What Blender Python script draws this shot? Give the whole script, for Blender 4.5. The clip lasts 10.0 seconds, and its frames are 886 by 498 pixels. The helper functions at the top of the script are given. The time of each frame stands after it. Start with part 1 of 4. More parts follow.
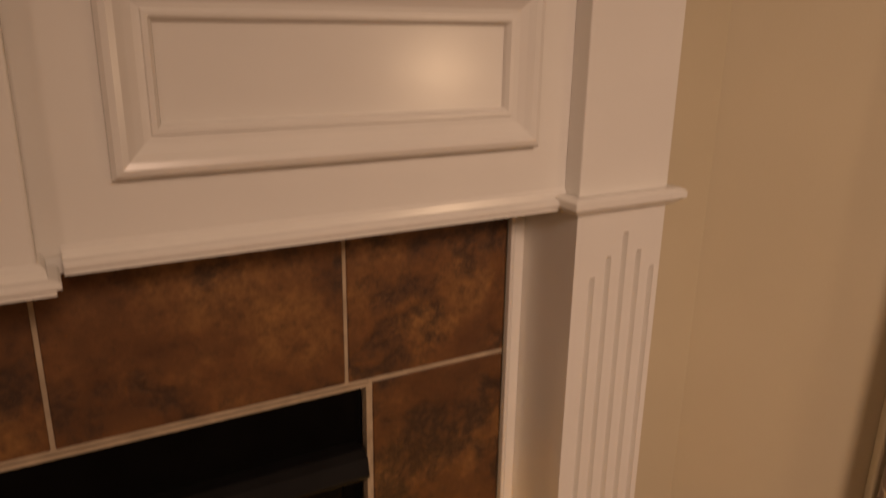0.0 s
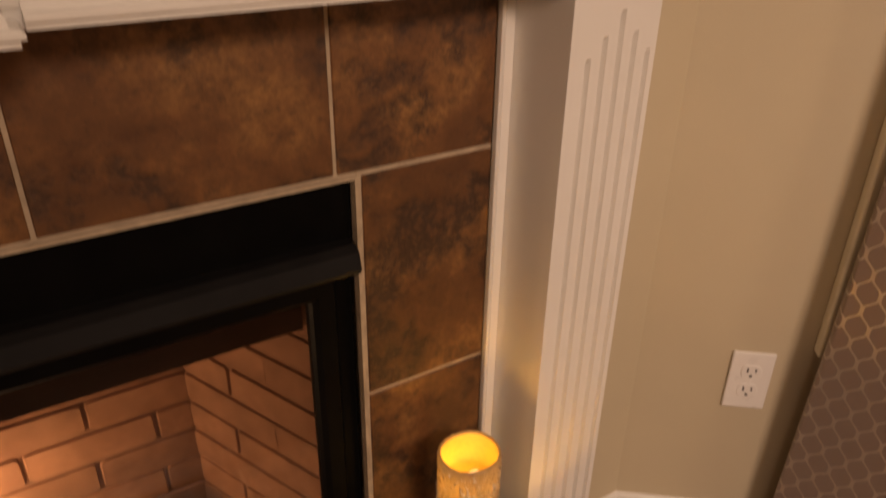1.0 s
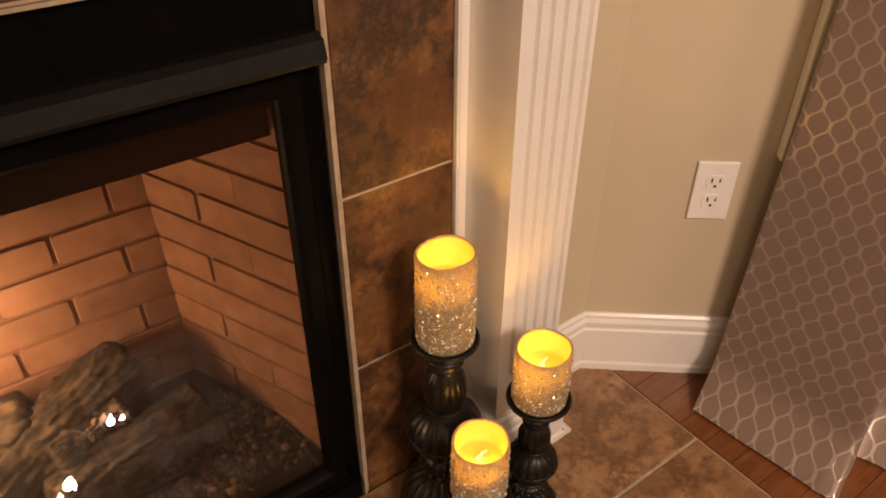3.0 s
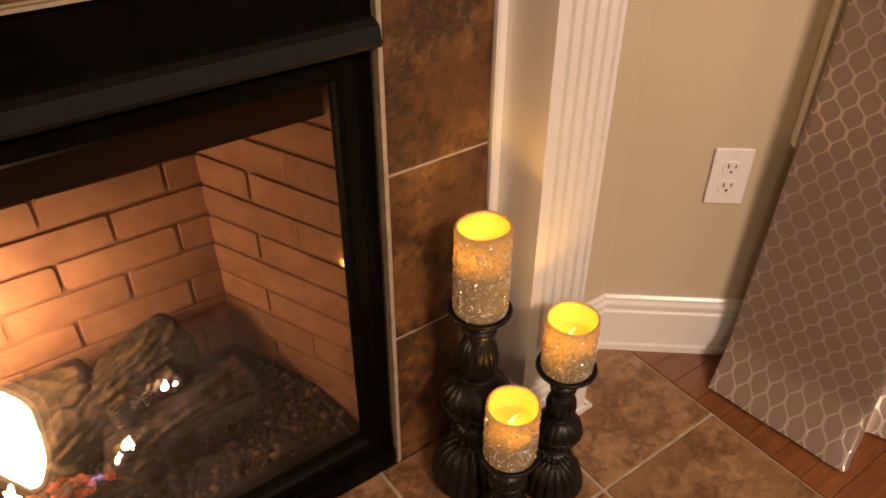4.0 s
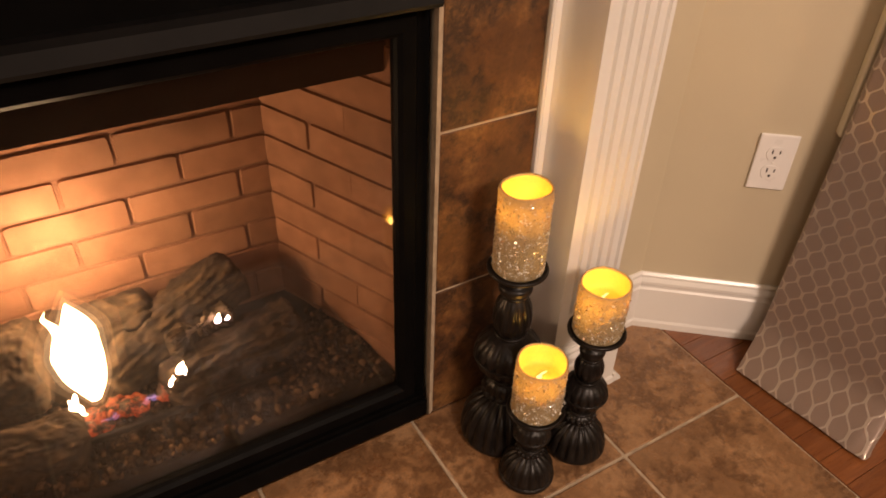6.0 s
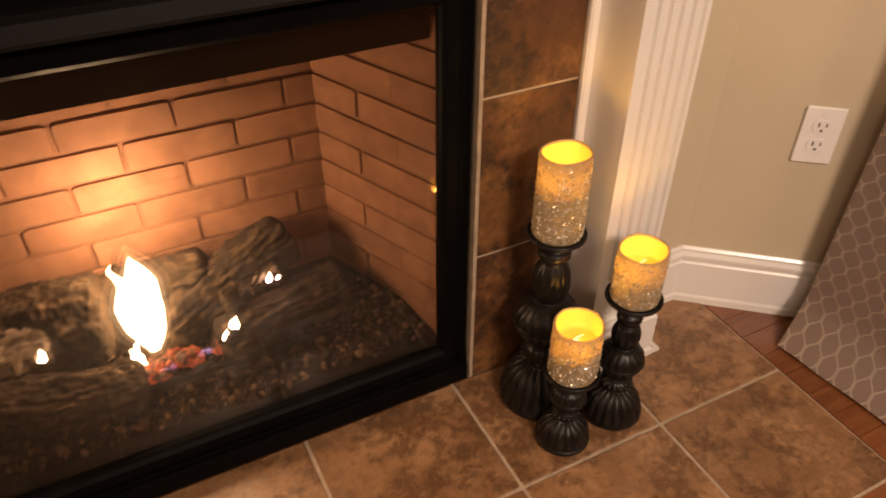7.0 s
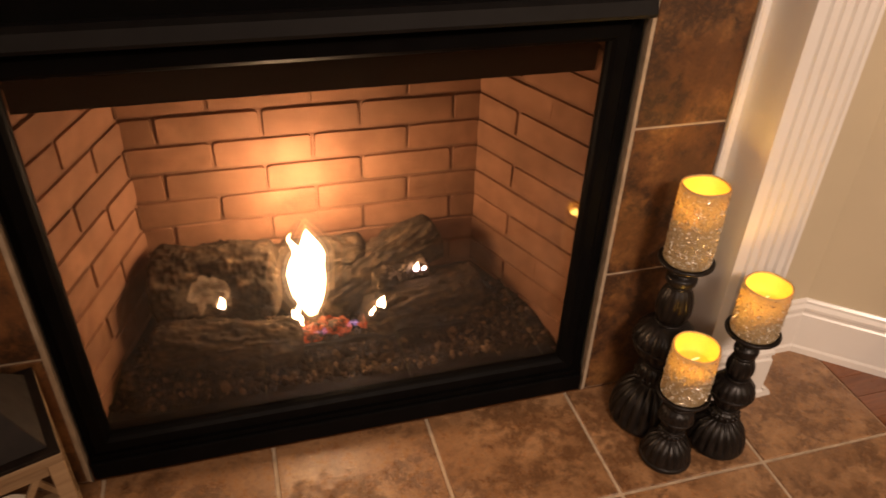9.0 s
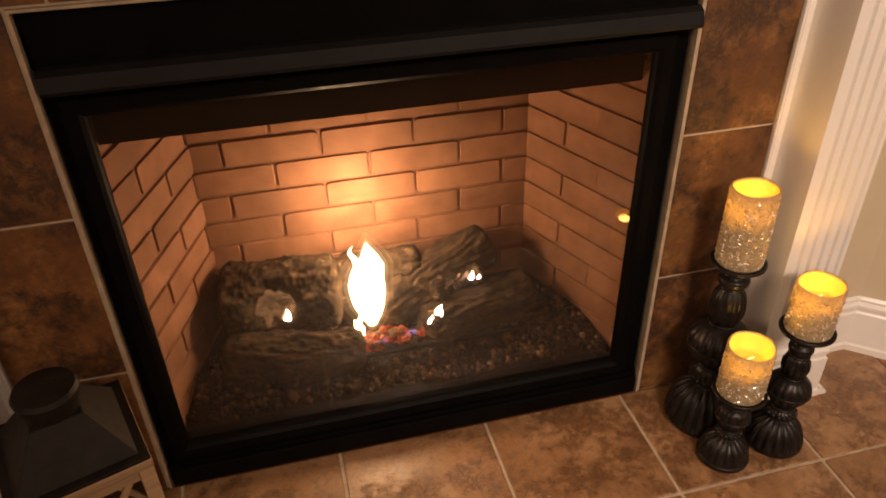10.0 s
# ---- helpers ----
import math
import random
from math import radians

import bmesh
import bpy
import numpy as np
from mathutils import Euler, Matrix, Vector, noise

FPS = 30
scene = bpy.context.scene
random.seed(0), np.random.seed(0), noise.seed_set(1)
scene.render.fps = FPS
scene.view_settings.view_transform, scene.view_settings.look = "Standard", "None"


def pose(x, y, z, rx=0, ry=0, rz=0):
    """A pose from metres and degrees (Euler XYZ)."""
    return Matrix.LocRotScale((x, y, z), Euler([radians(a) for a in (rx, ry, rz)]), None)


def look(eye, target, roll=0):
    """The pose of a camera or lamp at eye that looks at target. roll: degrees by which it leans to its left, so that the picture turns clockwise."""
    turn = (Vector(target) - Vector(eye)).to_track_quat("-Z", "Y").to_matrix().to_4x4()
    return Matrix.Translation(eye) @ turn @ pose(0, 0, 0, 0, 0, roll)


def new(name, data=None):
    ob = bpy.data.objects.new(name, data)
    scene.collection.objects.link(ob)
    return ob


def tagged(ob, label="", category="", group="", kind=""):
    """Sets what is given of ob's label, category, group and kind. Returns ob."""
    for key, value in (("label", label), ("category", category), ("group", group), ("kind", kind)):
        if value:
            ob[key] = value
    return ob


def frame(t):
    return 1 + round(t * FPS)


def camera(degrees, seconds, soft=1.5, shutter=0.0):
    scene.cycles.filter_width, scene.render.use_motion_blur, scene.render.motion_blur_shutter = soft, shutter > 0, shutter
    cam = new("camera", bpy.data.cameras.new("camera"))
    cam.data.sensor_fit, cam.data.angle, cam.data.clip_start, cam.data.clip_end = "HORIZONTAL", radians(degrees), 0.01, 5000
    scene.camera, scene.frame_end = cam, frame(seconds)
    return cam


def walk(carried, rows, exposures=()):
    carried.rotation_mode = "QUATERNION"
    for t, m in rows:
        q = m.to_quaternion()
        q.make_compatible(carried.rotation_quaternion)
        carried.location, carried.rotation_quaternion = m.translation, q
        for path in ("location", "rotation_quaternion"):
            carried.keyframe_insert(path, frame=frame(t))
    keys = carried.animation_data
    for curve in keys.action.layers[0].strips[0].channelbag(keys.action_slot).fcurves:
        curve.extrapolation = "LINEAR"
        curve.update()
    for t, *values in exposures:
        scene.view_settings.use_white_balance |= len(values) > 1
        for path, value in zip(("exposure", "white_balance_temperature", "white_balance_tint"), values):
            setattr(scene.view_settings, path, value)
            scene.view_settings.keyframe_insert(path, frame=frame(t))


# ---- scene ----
cam = camera(61.8, 10.0, soft=1.7, shutter=0.6)
PATH = [
    (0, (-0.295, -0.701, 1.308), (0.634, 0.969, 0.717), 0.9),
    (0.5, (-0.299, -0.7, 1.267), (0.629, 0.91, 0.527), 0.9),
    (1, (-0.325, -0.685, 1.227), (0.628, 0.8, 0.285), 1.0),
    (1.2, (-0.321, -0.690, 1.207), (0.584, 0.798, 0.213), 0.5),
    (1.5, (-0.315, -0.697, 1.177), (0.566, 0.764, 0.133), -0.5),
    (2, (-0.323, -0.695, 1.159), (0.539, 0.71, 0.026), -0.4),
    (2.2, (-0.330, -0.693, 1.154), (0.561, 0.682, -0.012), -0.2),
    (2.5, (-0.342, -0.69, 1.147), (0.596, 0.64, -0.015), 0.2),
    (2.8, (-0.357, -0.709, 1.133), (0.580, 0.608, -0.043), 0.2),
    (3, (-0.367, -0.722, 1.123), (0.59, 0.574, -0.062), 0.2),
    (4.5, (-0.478, -0.785, 1.133), (0.468, 0.534, -0.036), 0.3),
    (5, (-0.478, -0.809, 1.129), (0.43, 0.504, -0.076), -0.0),
    (5.2, (-0.482, -0.812, 1.129), (0.426, 0.504, -0.092), 0.4),
    (5.5, (-0.489, -0.817, 1.129), (0.394, 0.52, -0.069), 1.5),
    (7, (-0.515, -0.882, 1.118), (0.207, 0.523, -0.109), 0.2),
    (7.5, (-0.534, -0.935, 1.126), (0.071, 0.554, -0.065), 0.2),
    (8, (-0.583, -0.949, 1.143), (-0.025, 0.579, -0.021), 0.0),
    (8.5, (-0.605, -0.98, 1.141), (-0.064, 0.561, -0.014), 2.0),
    (9, (-0.631, -1.003, 1.144), (-0.15, 0.569, 0.004), 2.3),
    (9.5, (-0.652, -1.018, 1.159), (-0.239, 0.584, 0.035), 0.4),
    (10, (-0.676, -1.036, 1.172), (-0.289, 0.577, 0.055), -1.4),
]
walk(cam, [(t, look(eye, target, roll)) for t, eye, target, roll in PATH],
     exposures=[(0.0, -0.90, 7200, 20), (0.5, -0.77, 7100, 18), (1.0, -0.55, 6850, 17), (2.0, -0.05, 6480, 14), (10.0, 0.0, 6450, 14)])


# ---- world and lights ----
def spot_lamp(name, eye, target, radius, degrees, power, colour):
    d = bpy.data.lights.new(name, "SPOT")
    d.shadow_soft_size, d.spot_size, d.spot_blend, d.energy, d.color = radius, radians(degrees), 1.0, power, colour
    ob = new(name, d)
    ob.matrix_world = look(eye, target)
    return ob


def point_lamp(name, at, radius, power, colour):
    d = bpy.data.lights.new(name, "POINT")
    d.shadow_soft_size, d.energy, d.color = radius, power, colour
    ob = new(name, d)
    ob.location = at
    return ob


night = bpy.data.worlds.new("night")
night.use_nodes = True
night.node_tree.nodes["Background"].inputs[0].default_value = (0.02, 0.025, 0.04, 1)
night.node_tree.nodes["Background"].inputs[1].default_value = 0.3
scene.world = night

WARM = (1.0, 0.745, 0.565)
# unseen ceiling key; its narrow cone is added to dim the hearth's left
spot_lamp("ceiling_key_light", (-0.16, -2.50, 2.44), (0.62, -0.25, 0.35), 0.34, 70, 325, WARM)
# added fill, no lamp known there; lifts the dark gap beside the curtain
point_lamp("fill_light", (-2.2, -2.7, 2.15), 0.22, 42, WARM)
point_lamp("table_lamp_light", (1.15, -2.1, 1.12), 0.085, 20, (1.0, 0.73, 0.45))
point_lamp("fire_light", (-0.540, 0.205, 0.410), 0.05, 12.4, (1.0, 0.70, 0.43))


# ---- materials ----
def mat(name):
    m = bpy.data.materials.new(name)
    m.use_nodes = True
    t = m.node_tree
    return m, t, t.nodes["Principled BSDF"]


def node(t, kind, **ins):
    n = t.nodes.new(kind)
    for k, v in ins.items():
        n.inputs[k.replace("_", " ")].default_value = v
    return n


def math_node(t, op, a, b=None, c=None):
    n = t.nodes.new("ShaderNodeMath")
    n.operation = op
    for i, v in enumerate((a, b, c)):
        if v is None:
            continue
        if isinstance(v, (int, float)):
            n.inputs[i].default_value = v
        else:
            t.links.new(v, n.inputs[i])
    return n.outputs[0]


def ramp(t, fac, stops):
    n = t.nodes.new("ShaderNodeValToRGB")
    e = n.color_ramp.elements
    while len(e) < len(stops):
        e.new(0.5)
    for el, (p, c) in zip(e, stops):
        el.position, el.color = p, (*c, 1)
    t.links.new(fac, n.inputs[0])
    return n.outputs[0]


def mix(t, fac, a, b, kind="MIX"):
    n = t.nodes.new("ShaderNodeMix")
    n.data_type, n.blend_type = "RGBA", kind
    for i, v in ((0, fac), (6, a), (7, b)):
        if isinstance(v, (int, float)):
            n.inputs[i].default_value = v
        elif isinstance(v, tuple):
            n.inputs[i].default_value = (*v, 1)
        else:
            t.links.new(v, n.inputs[i])
    return n.outputs[2]


def noise_tex(t, scale, detail=4.0, rough=0.55, coords=None, distortion=0.0):
    n = node(t, "ShaderNodeTexNoise", Scale=scale, Detail=detail, Roughness=rough, Distortion=distortion)
    t.links.new(coords or t.nodes.new("ShaderNodeTexCoord").outputs["Object"], n.inputs["Vector"])
    return n.outputs["Fac"]


def bump(t, bsdf, height, strength=0.3, distance=0.002):
    n = node(t, "ShaderNodeBump", Strength=strength, Distance=distance)
    t.links.new(height, n.inputs["Height"])
    t.links.new(n.outputs[0], bsdf.inputs["Normal"])


def shifted(t, spread=7.0):
    """Object coordinates moved by each object's own random number."""
    co = t.nodes.new("ShaderNodeTexCoord").outputs["Object"]
    info = t.nodes.new("ShaderNodeObjectInfo").outputs["Random"]
    v = t.nodes.new("ShaderNodeVectorMath")
    v.operation = "ADD"
    t.links.new(co, v.inputs[0])
    s = math_node(t, "MULTIPLY", info, spread)
    t.links.new(s, v.inputs[1])
    return v.outputs[0], info


def plain(name, colour, rough=0.5, metal=0.0, spread=0.12, scale=14.0, grain=220.0, bump_by=0.08, spec=0.5, vary=0.25):
    m, t, b = mat(name)
    dark = tuple(c * (1 - spread) for c in colour)
    lit = tuple(min(1, c * (1 + spread)) for c in colour)
    n = noise_tex(t, scale, 5)
    t.links.new(ramp(t, n, ((0.3, dark), (0.7, lit))), b.inputs["Base Color"])
    r = math_node(t, "MULTIPLY_ADD", noise_tex(t, scale * 2.3, 4), vary, rough - vary / 2)
    t.links.new(r, b.inputs["Roughness"])
    b.inputs["Metallic"].default_value = metal
    b.inputs["Specular IOR Level"].default_value = spec
    bump(t, b, noise_tex(t, grain, 3), bump_by, 0.001)
    return m


def slate_tile(name, low, mid, high, vein, rough, cracks=0.9):
    m, t, b = mat(name)
    co, rnd = shifted(t)
    big = noise_tex(t, 11, 9, 0.64, co, 0.15)
    fine = noise_tex(t, 60, 8, 0.75, co, 0.1)
    base = ramp(t, big, ((0.34, low), (0.5, mid), (0.66, high)))
    base = mix(t, math_node(t, "MULTIPLY", math_node(t, "MAXIMUM", math_node(t, "SUBTRACT", fine, 0.38), 0.0), 3.2), base, tuple(c * 0.62 for c in mid))
    # dark crackled veins that gather in patches
    crack = noise_tex(t, 20.0, 13, 0.72, co, 0.25)
    ridge = math_node(t, "ABSOLUTE", math_node(t, "SUBTRACT", crack, 0.5))
    patch = math_node(t, "MINIMUM", 1.0, math_node(t, "MULTIPLY", math_node(t, "MAXIMUM", math_node(t, "SUBTRACT", noise_tex(t, 9.5, 6, 0.62, co), 0.475), 0.0), 14.0))
    line = math_node(t, "MULTIPLY", math_node(t, "MAXIMUM", math_node(t, "SUBTRACT", 1.0, math_node(t, "MULTIPLY", ridge, 9.0)), 0.0), patch)
    speck = math_node(t, "MULTIPLY", math_node(t, "MAXIMUM", math_node(t, "SUBTRACT", noise_tex(t, 75, 6, 0.7, co), 0.52), 0.0), 2.6)
    base = mix(t, math_node(t, "MINIMUM", speck, 0.7), base, vein)
    col = mix(t, math_node(t, "MULTIPLY", line, cracks), base, vein)
    hsv = node(t, "ShaderNodeHueSaturation")
    t.links.new(math_node(t, "MULTIPLY_ADD", rnd, 0.25, 0.88), hsv.inputs["Value"])
    t.links.new(col, hsv.inputs["Color"])
    t.links.new(hsv.outputs[0], b.inputs["Base Color"])
    t.links.new(math_node(t, "MULTIPLY_ADD", fine, 0.3, rough - 0.15), b.inputs["Roughness"])
    relief = math_node(t, "SUBTRACT", math_node(t, "MULTIPLY_ADD", fine, 0.5, math_node(t, "MULTIPLY", big, 0.7)), math_node(t, "MULTIPLY", line, 0.5))
    bump(t, b, relief, 0.35, 0.004)
    return m


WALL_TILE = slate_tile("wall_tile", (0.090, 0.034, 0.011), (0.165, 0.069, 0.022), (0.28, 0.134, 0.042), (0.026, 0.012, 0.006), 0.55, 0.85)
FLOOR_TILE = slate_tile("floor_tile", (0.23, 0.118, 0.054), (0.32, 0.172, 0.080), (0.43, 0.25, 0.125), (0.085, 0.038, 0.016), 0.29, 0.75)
GROUT = plain("grout", (0.42, 0.33, 0.23), 0.9, spread=0.2, scale=40, bump_by=0.4)
WHITE = plain("white_trim_paint", (0.78, 0.76, 0.72), 0.22, spread=0.025, scale=6, grain=90, bump_by=0.05, vary=0.05)
TAN = plain("tan_wall_paint", (0.56, 0.485, 0.345), 0.62, spread=0.04, scale=3, grain=260, bump_by=0.18)
CEILING = plain("ceiling_paint", (0.8, 0.78, 0.74), 0.8, spread=0.03)
BLACK = plain("black_enamel", (0.003, 0.0028, 0.0028), 0.5, spread=0.25, scale=20, grain=120, bump_by=0.01, spec=0.05)
CHARCOAL = plain("charcoal_metal", (0.009, 0.0086, 0.0088), 0.5, spread=0.2, scale=20, grain=120, bump_by=0.01, spec=0.13)
SOOT = plain("sooty_steel", (0.010, 0.008, 0.007), 0.85, spread=0.4, scale=9, spec=0.1, bump_by=0.0)
PLASTIC = plain("white_plastic", (0.82, 0.80, 0.77), 0.3, spread=0.02)
SLOT = plain("dark_slot", (0.02, 0.017, 0.015), 0.7)
IRON = plain("black_carved_resin", (0.010, 0.008, 0.007), 0.34, spread=0.5, scale=55, grain=160, bump_by=0.35, spec=0.24)
ALMOND = plain("almond_window_trim", (0.74, 0.69, 0.58), 0.4, spread=0.04)
NIGHT_GLASS = plain("night_pane", (0.01, 0.012, 0.016), 0.08, spread=0.1)


def brick_material():
    m, t, b = mat("refractory_brick")
    co, rnd = shifted(t)
    n = noise_tex(t, 22, 6, 0.6, co)
    base = ramp(t, n, ((0.3, (0.190, 0.086, 0.047)), (0.72, (0.290, 0.146, 0.082))))
    # soot smudges low on the panels, with a ragged edge
    soot = math_node(t, "MULTIPLY", math_node(t, "MAXIMUM", math_node(t, "SUBTRACT", noise_tex(t, 5, 4), 0.5), 0), 2.2)
    base = mix(t, soot, base, (0.085, 0.043, 0.025))
    hsv = node(t, "ShaderNodeHueSaturation")
    t.links.new(math_node(t, "MULTIPLY_ADD", rnd, 0.3, 0.85), hsv.inputs["Value"])
    t.links.new(base, hsv.inputs["Color"])
    t.links.new(hsv.outputs[0], b.inputs["Base Color"])
    b.inputs["Roughness"].default_value = 0.85
    b.inputs["Specular IOR Level"].default_value = 0.2
    bump(t, b, noise_tex(t, 90, 5, 0.6, co), 0.3, 0.003)
    return m


BRICK = brick_material()
MORTAR = plain("brick_joint", (0.16, 0.072, 0.038), 0.95, spread=0.25, scale=30, bump_by=0.4)


def bark_material():
    m, t, b = mat("ceramic_bark")
    co = t.nodes.new("ShaderNodeTexCoord").outputs["Object"]
    mp = t.nodes.new("ShaderNodeMapping")
    mp.inputs["Scale"].default_value = (1.0, 1.0, 0.5)
    t.links.new(co, mp.inputs[0])
    n = noise_tex(t, 60, 9, 0.66, mp.outputs[0], 0.6)
    big = noise_tex(t, 9, 4, 0.5, co)
    c = ramp(t, n, ((0.34, (0.012, 0.009, 0.007)), (0.52, (0.055, 0.036, 0.021)), (0.70, (0.17, 0.105, 0.055))))
    c = mix(t, math_node(t, "MULTIPLY", big, 0.5), c, (0.020, 0.014, 0.010))
    t.links.new(c, b.inputs["Base Color"])
    b.inputs["Roughness"].default_value = 0.9
    b.inputs["Specular IOR Level"].default_value = 0.12
    bump(t, b, n, 0.45, 0.005)
    return m


BARK = bark_material()
ASH = plain("ashy_log_end", (0.30, 0.215, 0.145), 0.9, spread=0.5, scale=40, bump_by=0.5)


def pebble_material():
    m, t, b = mat("lava_pebbles")
    rnd = t.nodes.new("ShaderNodeNewGeometry").outputs["Random Per Island"]
    c = ramp(t, rnd, ((0.0, (0.007, 0.005, 0.004)), (0.45, (0.020, 0.013, 0.009)), (0.8, (0.065, 0.040, 0.024)), (1.0, (0.20, 0.125, 0.075))))
    t.links.new(c, b.inputs["Base Color"])
    b.inputs["Roughness"].default_value = 0.85
    b.inputs["Specular IOR Level"].default_value = 0.12
    bump(t, b, noise_tex(t, 160, 4), 0.5, 0.002)
    return m


PEBBLE = pebble_material()


def glow(name, low, high, strength, z0, z1, clear=True):
    """A flame that adds its light to what lies behind it; its colour runs from low to high along its height."""
    m, t, b = mat(name)
    t.nodes.remove(b)
    sep = t.nodes.new("ShaderNodeSeparateXYZ")
    t.links.new(t.nodes.new("ShaderNodeTexCoord").outputs["Object"], sep.inputs[0])
    f = math_node(t, "DIVIDE", math_node(t, "SUBTRACT", sep.outputs[2], z0), z1 - z0)
    e = node(t, "ShaderNodeEmission", Strength=strength)
    t.links.new(ramp(t, f, ((0.0, low), (0.25, high), (1.0, high))), e.inputs[0])
    last = e.outputs[0]
    if clear:
        add = t.nodes.new("ShaderNodeAddShader")
        t.links.new(t.nodes.new("ShaderNodeBsdfTransparent").outputs[0], add.inputs[0])
        t.links.new(last, add.inputs[1])
        last = add.outputs[0]
    t.links.new(last, t.nodes["Material Output"].inputs[0])
    return m


# the flame's body: a white core; fainter orange shells paint its soft edge and halo
FLAME_HALO = [glow("flame_halo_shell", (1.0, 0.40 + 0.08 * k, 0.13 + 0.07 * k), (1.0, 0.50 + 0.08 * k, 0.20 + 0.08 * k), (0.05, 0.12, 0.30)[k], 0.0, 0.15) for k in range(3)]
FLAME_CORE = glow("flame_core", (1.0, 0.62, 0.30), (1.0, 0.68, 0.36), 38.0, 0.0, 0.15, False)
FLAME_SMALL = glow("small_flame", (0.75, 0.6, 0.9), (1.0, 0.75, 0.5), 60.0, 0.0, 0.03, False)
BLUE_FLAME = glow("blue_flame", (0.28, 0.2, 0.75), (0.5, 0.3, 0.6), 0.5, 0.0, 0.02)


def ember_material():
    m, t, b = mat("glowing_ember")
    n = noise_tex(t, 60, 6, 0.65)
    t.links.new(ramp(t, n, ((0.4, (0.03, 0.015, 0.01)), (0.7, (0.25, 0.1, 0.05)))), b.inputs["Base Color"])
    t.links.new(ramp(t, n, ((0.46, (0, 0, 0)), (0.6, (0.75, 0.07, 0.012)), (0.72, (1.0, 0.3, 0.07)))), b.inputs["Emission Color"])
    b.inputs["Emission Strength"].default_value = 0.9
    b.inputs["Roughness"].default_value = 0.9
    bump(t, b, n, 0.6, 0.004)
    return m


EMBER = ember_material()


def glass_material():
    m, t, b = mat("fireplace_glass")
    t.nodes.remove(b)
    clear = node(t, "ShaderNodeBsdfTransparent", Color=(0.69, 0.65, 0.60, 1))
    shine = node(t, "ShaderNodeBsdfGlossy", Color=(1, 1, 1, 1), Roughness=0.02)
    # thin dusty film on the pane scatters a little firelight, also imitating bloom
    dust_haze = node(t, "ShaderNodeBsdfTranslucent", Color=(0.9, 0.85, 0.8, 1))
    film = t.nodes.new("ShaderNodeMixShader")
    t.links.new(math_node(t, "MULTIPLY_ADD", noise_tex(t, 6, 4), 0.0028, 0.0012), film.inputs[0])
    t.links.new(clear.outputs[0], film.inputs[1])
    t.links.new(dust_haze.outputs[0], film.inputs[2])
    facing = node(t, "ShaderNodeLayerWeight", Blend=0.5).outputs["Facing"]
    fres = math_node(t, "MULTIPLY_ADD", math_node(t, "POWER", facing, 4.0), 0.6, 0.034)
    mx = t.nodes.new("ShaderNodeMixShader")
    t.links.new(fres, mx.inputs[0])
    t.links.new(film.outputs[0], mx.inputs[1])
    t.links.new(shine.outputs[0], mx.inputs[2])
    t.links.new(mx.outputs[0], t.nodes["Material Output"].inputs[0])
    return m


GLASS = glass_material()


def wood_material(name, low, high, rough, scale=9.0):
    m, t, b = mat(name)
    co, rnd = shifted(t, 5.0)
    mp = t.nodes.new("ShaderNodeMapping")
    mp.inputs["Scale"].default_value = (1.0, 12.0, 12.0)
    t.links.new(co, mp.inputs[0])
    n = noise_tex(t, scale, 7, 0.62, mp.outputs[0], 0.5)
    f = noise_tex(t, scale * 6, 4, 0.6, mp.outputs[0])
    c = ramp(t, n, ((0.3, low), (0.7, high)))
    c = mix(t, math_node(t, "MULTIPLY", f, 0.4), c, tuple(x * 0.6 for x in low))
    hsv = node(t, "ShaderNodeHueSaturation")
    t.links.new(math_node(t, "MULTIPLY_ADD", rnd, 0.4, 0.8), hsv.inputs["Value"])
    t.links.new(c, hsv.inputs["Color"])
    t.links.new(hsv.outputs[0], b.inputs["Base Color"])
    t.links.new(math_node(t, "MULTIPLY_ADD", f, 0.2, rough - 0.1), b.inputs["Roughness"])
    bump(t, b, n, 0.15, 0.002)
    return m


OAK = wood_material("oak_floor", (0.135, 0.042, 0.012), (0.26, 0.095, 0.030), 0.3)
LANTERN_WOOD = wood_material("pale_lantern_wood", (0.30, 0.19, 0.10), (0.46, 0.32, 0.18), 0.6)
LANTERN_METAL = plain("dark_lantern_metal", (0.014, 0.010, 0.008), 0.55, spread=0.4, scale=25, spec=0.2)


